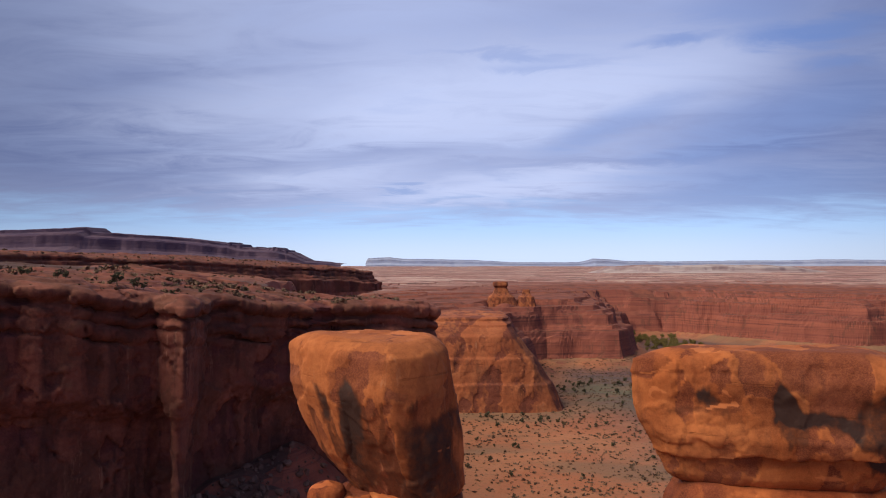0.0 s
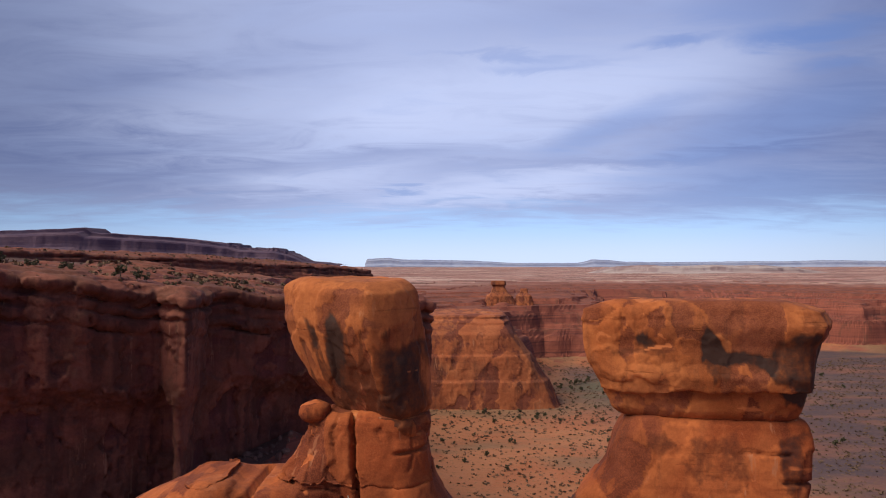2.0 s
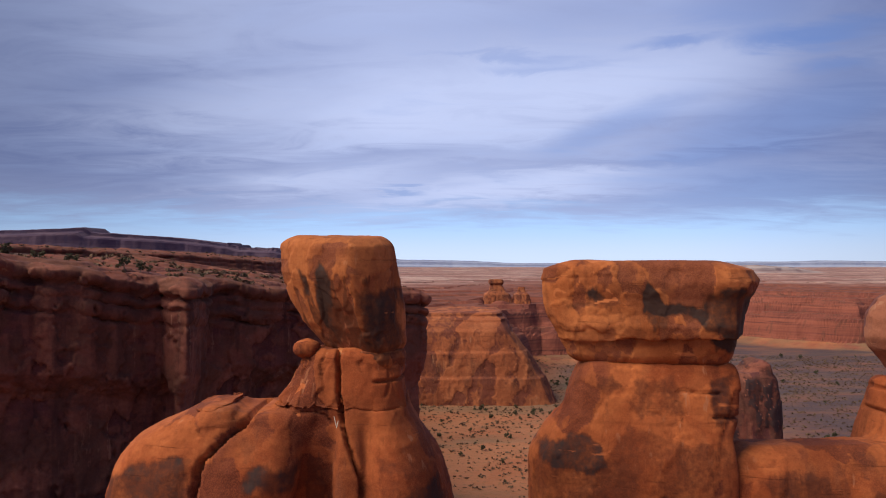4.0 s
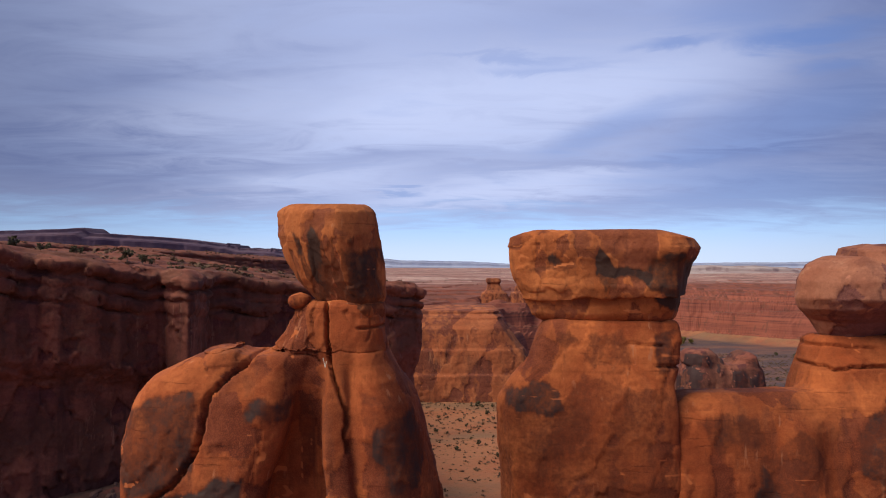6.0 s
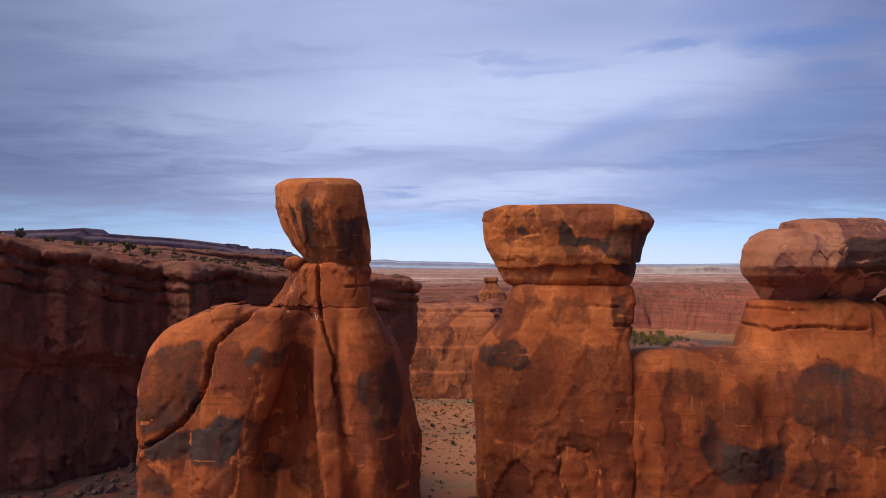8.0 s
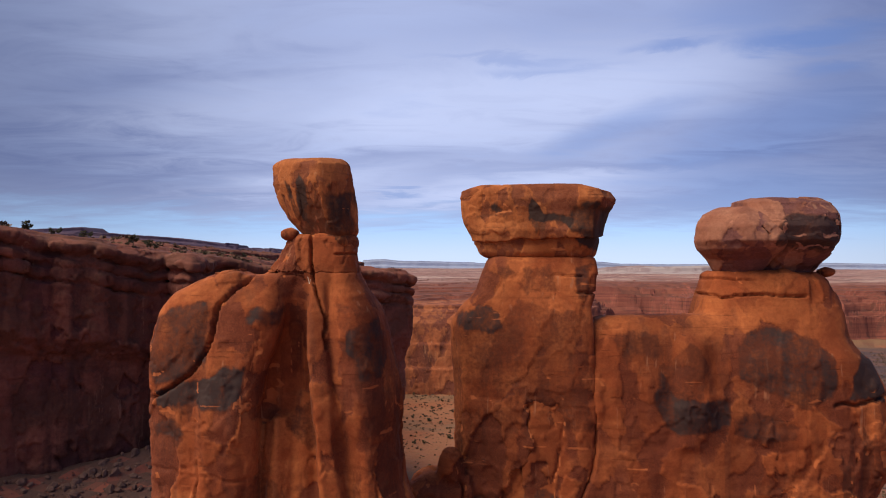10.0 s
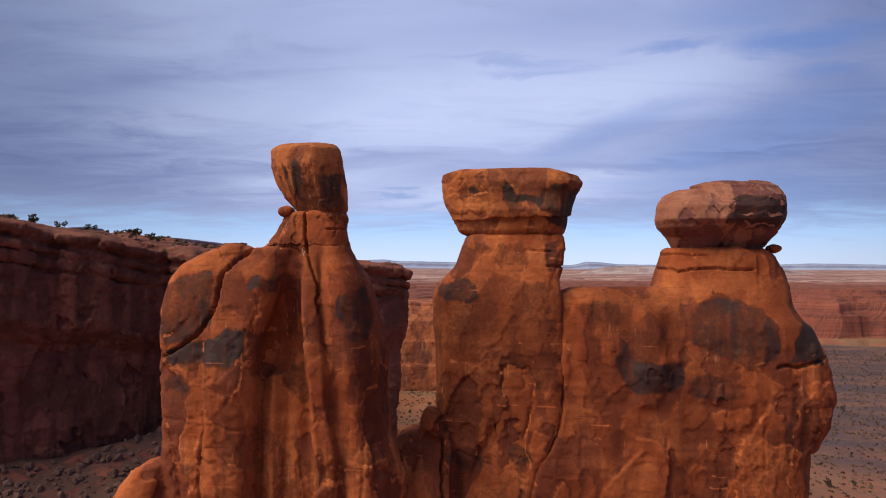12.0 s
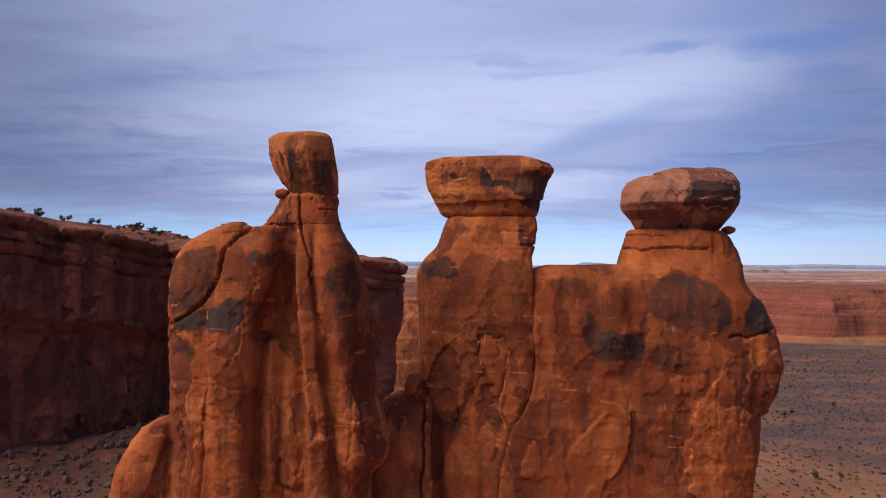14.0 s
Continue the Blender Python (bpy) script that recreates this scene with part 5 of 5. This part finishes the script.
def build_ledge():
    """The long broken ledge across the plateau."""
    plan = [(-330, 330), (-236, 400), (-150, 540), (-62, 700), (-96, 745), (-420, 745), (-420, 330)]

    def field(x, y, z):
        X, Y = np.broadcast_arrays(x[:, :, 0], y[:, :, 0])
        p = np.stack([X.ravel(), Y.ravel(), np.zeros(X.size)], 1)
        d2 = polygon_distance(X, Y, plan) + (7 * fbm(p, 36, 3, 81) + 3.5 * np.abs(fbm(p, 11, 3, 82))).reshape(X.shape)
        top = np.interp(X, (-236, -150, -62), (124.0, 117.5, 110)) + (1.8 * fbm(p, 22, 4, 83)).reshape(X.shape)
        u = top[:, :, None] - z
        prof = -1.5 * np.exp(-(u / 0.8) ** 2) - 1.8 * np.exp(-((u - 3.0) / 0.5) ** 4) + 1.2 * smoothstep(3.4, 3.9, u) + 3.0 * smoothstep(6.8, 7.4, u) + 4.0 * smoothstep(9.0, 9.6, u)
        return np.maximum(d2[:, :, None] - prof, -u)
    p, q = surface(field, (-330, 330, 92), (-40, 760, 128), 1.1)
    n = normals(p, q)
    off, edge = plates(p, 7, 85, (1, 1, 0.6), 0.35)
    p = p + n * (0.5 * off + 0.4 * fbm(p, 3, 3, 86) - 0.5 * smoothstep(0.5, 0, edge))[:, None]
    side = smoothstep(0.85, 0.5, n[:, 2])
    me = mesh_of("ledge", p, q, True, {"varnish": side * 0.7 * smoothstep(-0.1, 0.4, fbm(p, 12, 4, 87)), "chip": 0 * side, "tone": 0.5 + 0.3 * off})
    tagged(put("ledge", me, CLIFF), "long broken sandstone ledge running across the plateau", "rock ledge", kind="structure")


build_ledge()


# ---- plants ----
def ground_z(x, y):
    return float(land_height(np.array([float(x)]), np.array([float(y)]))[0][0])


def tube(bm, a, b, ra, rb, sides=6):
    a, b = Vector(a), Vector(b)
    t = (b - a).to_track_quat("Z", "Y").to_matrix()
    rings = []
    for c, r in ((a, ra), (b, rb)):
        rings.append([bm.verts.new(c + t @ Vector((r * math.cos(6.2832 * i / sides), r * math.sin(6.2832 * i / sides), 0))) for i in range(sides)])
    for i in range(sides):
        bm.faces.new((rings[0][i], rings[0][(i + 1) % sides], rings[1][(i + 1) % sides], rings[1][i]))
    bm.faces.new(rings[1])


def tree(name, height, width, seed, leaf_mat, label, category, group, bare=0.25):
    """A small tree: forked tapering trunk and a ragged crown of leaf clumps."""
    rnd = random.Random(seed)
    root = tagged(new(name), label, category, group)
    trunk, crown = bmesh.new(), bmesh.new()
    tips = []
    top = Vector((rnd.uniform(-0.1, 0.1) * width, rnd.uniform(-0.1, 0.1) * width, height * 0.4))
    tube(trunk, (0, 0, -0.3), top, height * 0.05, height * 0.03)
    for i in range(9):
        a = i * 2.4 + rnd.random()
        r = width * rnd.uniform(0.18, 0.42)
        tip = Vector((r * math.cos(a), r * math.sin(a), height * rnd.uniform(0.38, 0.92)))
        start = top * rnd.uniform(0.45, 1.0)
        tube(trunk, start, tip, height * 0.02, height * 0.006, 5)
        tips.append(tip)
    for tip in tips:
        for _ in range(6):
            c = tip + Vector([rnd.gauss(0, 0.11) * width, rnd.gauss(0, 0.11) * width, rnd.gauss(0, 0.07) * height])
            c.z = max(c.z, height * bare)
            for _ in range(7):
                s = width * rnd.uniform(0.035, 0.075)
                o = c + Vector([rnd.gauss(0, 0.05) * width for _ in range(3)])
                e = Euler([rnd.uniform(0, 6.28) for _ in range(3)]).to_matrix()
                crown.faces.new([crown.verts.new(o + e @ Vector(v) * s) for v in ((-1, -0.7, 0), (0.9, -0.9, 0.15), (1.1, 0.8, -0.1), (-0.8, 1, 0.2))])
    part("trunk", trunk, BARK, root)
    part("crown", crown, leaf_mat, root)
    return root


def plant(kinds, x, y, z, k, rnd):
    src = kinds[rnd.randrange(len(kinds))]
    m = pose(x, y, z, 0, 0, rnd.uniform(0, 360)) @ Matrix.Diagonal((k, k, k * rnd.uniform(0.85, 1.15), 1))
    ob = copy_thing(src, m)
    ob.matrix_basis = m
    return ob


def top_of(name, x, y, reach=1.2):
    """The highest point of a built mesh round (x, y)."""
    me = bpy.data.objects[name].data
    if name not in TOPS:
        co = np.empty(len(me.vertices) * 3, np.float32)
        me.vertices.foreach_get("co", co)
        TOPS[name] = co.reshape(-1, 3)
    c = TOPS[name]
    near = np.hypot(c[:, 0] - x, c[:, 1] - y) < reach
    return float(c[near, 2].max()) if near.any() else None


TOPS = {}


def build_plants():
    rnd = random.Random(5)
    junipers = [tree("juniper_tree", 3.4, 3.2, 11 + i, JUNIPER, "dark green juniper on the red rock", "tree", "junipers", 0.12) for i in range(3)]
    yellows = [tree("cottonwood_tree", 8.0, 7.5, 31 + i, COTTON, "cottonwood in yellow autumn leaf by the dry wash", "tree", "cottonwoods", 0.2) for i in range(2)]
    # the rim of the near cliff
    first = [(-84.5, 198, 1.05), (-80.5, 199, 0.8), (-78.5, 200, 0.6), (-111, 187, 1.0), (-105, 190, 0.6), (-101, 186, 0.55), (-97, 192, 0.7), (-93, 188, 0.5), (-88, 202, 0.5),
             (-72, 203, 0.5), (-68, 214, 0.45), (-118, 190, 0.6), (-60, 232, 0.4)]
    placed = 0
    for x, y, k in first:
        z = top_of("cliff", x, y)
        if z is None:
            continue
        ob = plant(junipers, x, y, z - 0.12, k * 0.95, rnd)
        placed += 1
    # the valley floor: bands of junipers by the foot of the buttress and the wash
    spots = []
    for cx, cy, sx, sy, n in ((60, 570, 60, 14, 30), (150, 720, 26, 22, 30), (110, 590, 40, 25, 16), (30, 480, 30, 45, 14), (300, 520, 120, 110, 30), (130, 430, 60, 50, 12), (210, 380, 40, 40, 8), (480, 700, 120, 120, 20)):
        for _ in range(n):
            spots.append((rnd.gauss(cx, sx), rnd.gauss(cy, sy)))
    heights = land_height(np.array([v[0] for v in spots]), np.array([v[1] for v in spots]))[0]
    for (x, y), z in zip(spots, heights):
        if z < 6:
            plant(junipers, x, y, z - 0.1, rnd.uniform(0.45, 1.1) * (1.4 if y > 660 else 1.0), rnd)
    wash = [(rnd.gauss(318, 26), rnd.uniform(1010, 1180)) for _ in range(95)]
    heights = land_height(np.array([v[0] for v in wash]), np.array([v[1] for v in wash]))[0]
    for (x, y), z in zip(wash, heights):
        if z < 12:
            plant(yellows, x, y, z - 0.2, rnd.uniform(0.6, 1.1), rnd)
    for src in junipers:  # the patterns stand among the others
        src.matrix_basis = pose(src.location.x + 58 + 13 * junipers.index(src), 560, ground_z(58 + 13 * junipers.index(src), 560) - 0.1)
    for src in yellows:
        src.matrix_basis = pose(310 + 16 * yellows.index(src), 1090, ground_z(310 + 16 * yellows.index(src), 1090) - 0.2)


def build_scrub():
    """Sagebrush and blackbrush, too many to count."""
    rng = np.random.default_rng(9)
    n = 36000
    x, y = rng.uniform(-60, 640, n), rng.uniform(230, 930, n)
    p = np.stack([x, y, np.zeros(n)], 1)
    z, high = land_height(x, y)[:2]
    keep = (z < 12) & (high < 0.1) & (fbm(p, 40, 3, 71) + rng.uniform(-0.7, 0.7, n) > -0.25)
    x, y, z = x[keep], y[keep], z[keep]
    for name, many in (("cliff", 1100), ("ledge", 700)):  # on the tops of the rock too
        me = bpy.data.objects[name].data
        co, no = np.empty(len(me.vertices) * 3, np.float32), np.empty(len(me.vertices) * 3, np.float32)
        me.vertices.foreach_get("co", co)
        me.vertices.foreach_get("normal", no)
        co, no = co.reshape(-1, 3), no.reshape(-1, 3)
        tops = co[(no[:, 2] > 0.93) & (co[:, 2] > 99) & (fbm(co, 9, 3, 75) > 0.05)]
        tops = tops[rng.integers(0, len(tops), many)]
        x, y, z = np.append(x, tops[:, 0]), np.append(y, tops[:, 1]), np.append(z, tops[:, 2] - 0.05)
    hx, hy = rng.uniform(-620, 0, 4500), rng.uniform(290, 1100, 4500)
    hz, hh = land_height(hx, hy)[:2]
    keep = (hz > 88) & (hh > 0.4) & (fbm(np.stack([hx, hy, 0 * hx], 1), 30, 3, 76) > -0.1)
    x, y, z = np.append(x, hx[keep]), np.append(y, hy[keep]), np.append(z, hz[keep])
    n, leaves = len(x), 7
    s = rng.uniform(0.35, 1.0, n) ** 2 * 1.35
    c = np.repeat(np.stack([x, y, z], 1), leaves, 0)
    k = np.repeat(s, leaves)[:, None]
    c = c + rng.normal(0, 0.45, c.shape) * k * (1, 1, 0.25) + np.array((0, 0, 0.45)) * k
    u, w = rng.normal(0, 1, c.shape), rng.normal(0, 1, c.shape)
    u /= np.linalg.norm(u, axis=1, keepdims=True)
    w /= np.linalg.norm(w, axis=1, keepdims=True)
    k = k * 0.42
    pts = np.stack([c - u * k - w * k * 0.8, c + u * k - w * k, c + u * k * 0.8 + w * k, c - u * k + w * k * 0.9], 1).reshape(-1, 3)
    q = np.arange(len(pts)).reshape(-1, 4)
    tagged(put("scrub", mesh_of("scrub", pts, q, False), SAGE), "scattered grey-green desert scrub on red sand", "shrubs", kind="stuff")


def build_rubble():
    """Fallen blocks on the slope below the cliff."""
    rng = np.random.default_rng(12)
    n = 11000
    x, y = rng.uniform(-135, 10, n), rng.uniform(110, 246, n)
    d = polygon_distance(x, y, CLIFF_PLAN)
    keep = (d > -2) & (d < 45)
    x, y = x[keep], y[keep]
    z = land_height(x, y)[0]
    n = len(x)
    g = (1 + 5 ** 0.5) / 2
    ico = np.array([(-1, g, 0), (1, g, 0), (-1, -g, 0), (1, -g, 0), (0, -1, g), (0, 1, g), (0, -1, -g), (0, 1, -g), (g, 0, -1), (g, 0, 1), (-g, 0, -1), (-g, 0, 1)]) / 1.9
    faces = [(0, 11, 5), (0, 5, 1), (0, 1, 7), (0, 7, 10), (0, 10, 11), (1, 5, 9), (5, 11, 4), (11, 10, 2), (10, 7, 6), (7, 1, 8),
             (3, 9, 4), (3, 4, 2), (3, 2, 6), (3, 6, 8), (3, 8, 9), (4, 9, 5), (2, 4, 11), (6, 2, 10), (8, 6, 7), (9, 8, 1)]
    s = 0.2 + 1.5 * rng.uniform(0, 1, n) ** 5
    ax = rng.uniform(0.55, 1.2, (n, 1, 3))
    pts = ico[None] * ax * rng.uniform(0.75, 1.2, (n, 12, 1)) * s[:, None, None]
    a = rng.uniform(0, 6.28, n)
    ca, sa = np.cos(a)[:, None], np.sin(a)[:, None]
    pts = np.stack([pts[:, :, 0] * ca - pts[:, :, 1] * sa, pts[:, :, 0] * sa + pts[:, :, 1] * ca, pts[:, :, 2]], 2)
    pts += np.stack([x, y, z + 0.15 * s], 1)[:, None, :]
    q = (np.array(faces)[None] + 12 * np.arange(n)[:, None, None]).reshape(-1, 3)
    tagged(put("rubble", mesh_of("rubble", pts.reshape(-1, 3), q, False), RUBBLE), "broken pinkish rubble on the slope below the cliff", "rubble", kind="stuff")


RUBBLE = sandstone("dusty rubble stone", (0.12, 0.064, 0.054), (0.19, 0.108, 0.090), (0.09, 0.04, 0.03), 0.1, 1.0, 0.2, False)
build_plants()
build_scrub()
build_rubble()


def sling(x, z):
    """A loop of pale webbing hung in the crack below the first caprock."""
    co = np.concatenate([np.array([v.co for v in o.data.vertices if abs(v.co.x - x) < 0.4 and abs(v.co.z - z) < 0.5]).reshape(-1, 3) for o in scene.objects if o.name in ("neck", "pillar")])
    y = float(co[:, 1].min()) - 0.05
    bm = bmesh.new()
    tube(bm, (x - 0.14, y, z + 0.34), (x, y - 0.02, z - 0.25), 0.022, 0.02)
    tube(bm, (x + 0.08, y, z + 0.12), (x, y - 0.02, z - 0.25), 0.022, 0.02)
    k = Nodes("faded webbing")
    tagged(part("climbing_sling", bm, k.finish(k.mix(k.noise(30, 3), (0.5, 0.5, 0.42), (0.62, 0.62, 0.55)), 0.8)), "faded pale webbing sling hanging in a rock crack", "sling")


sling(-2.7, 105.0)
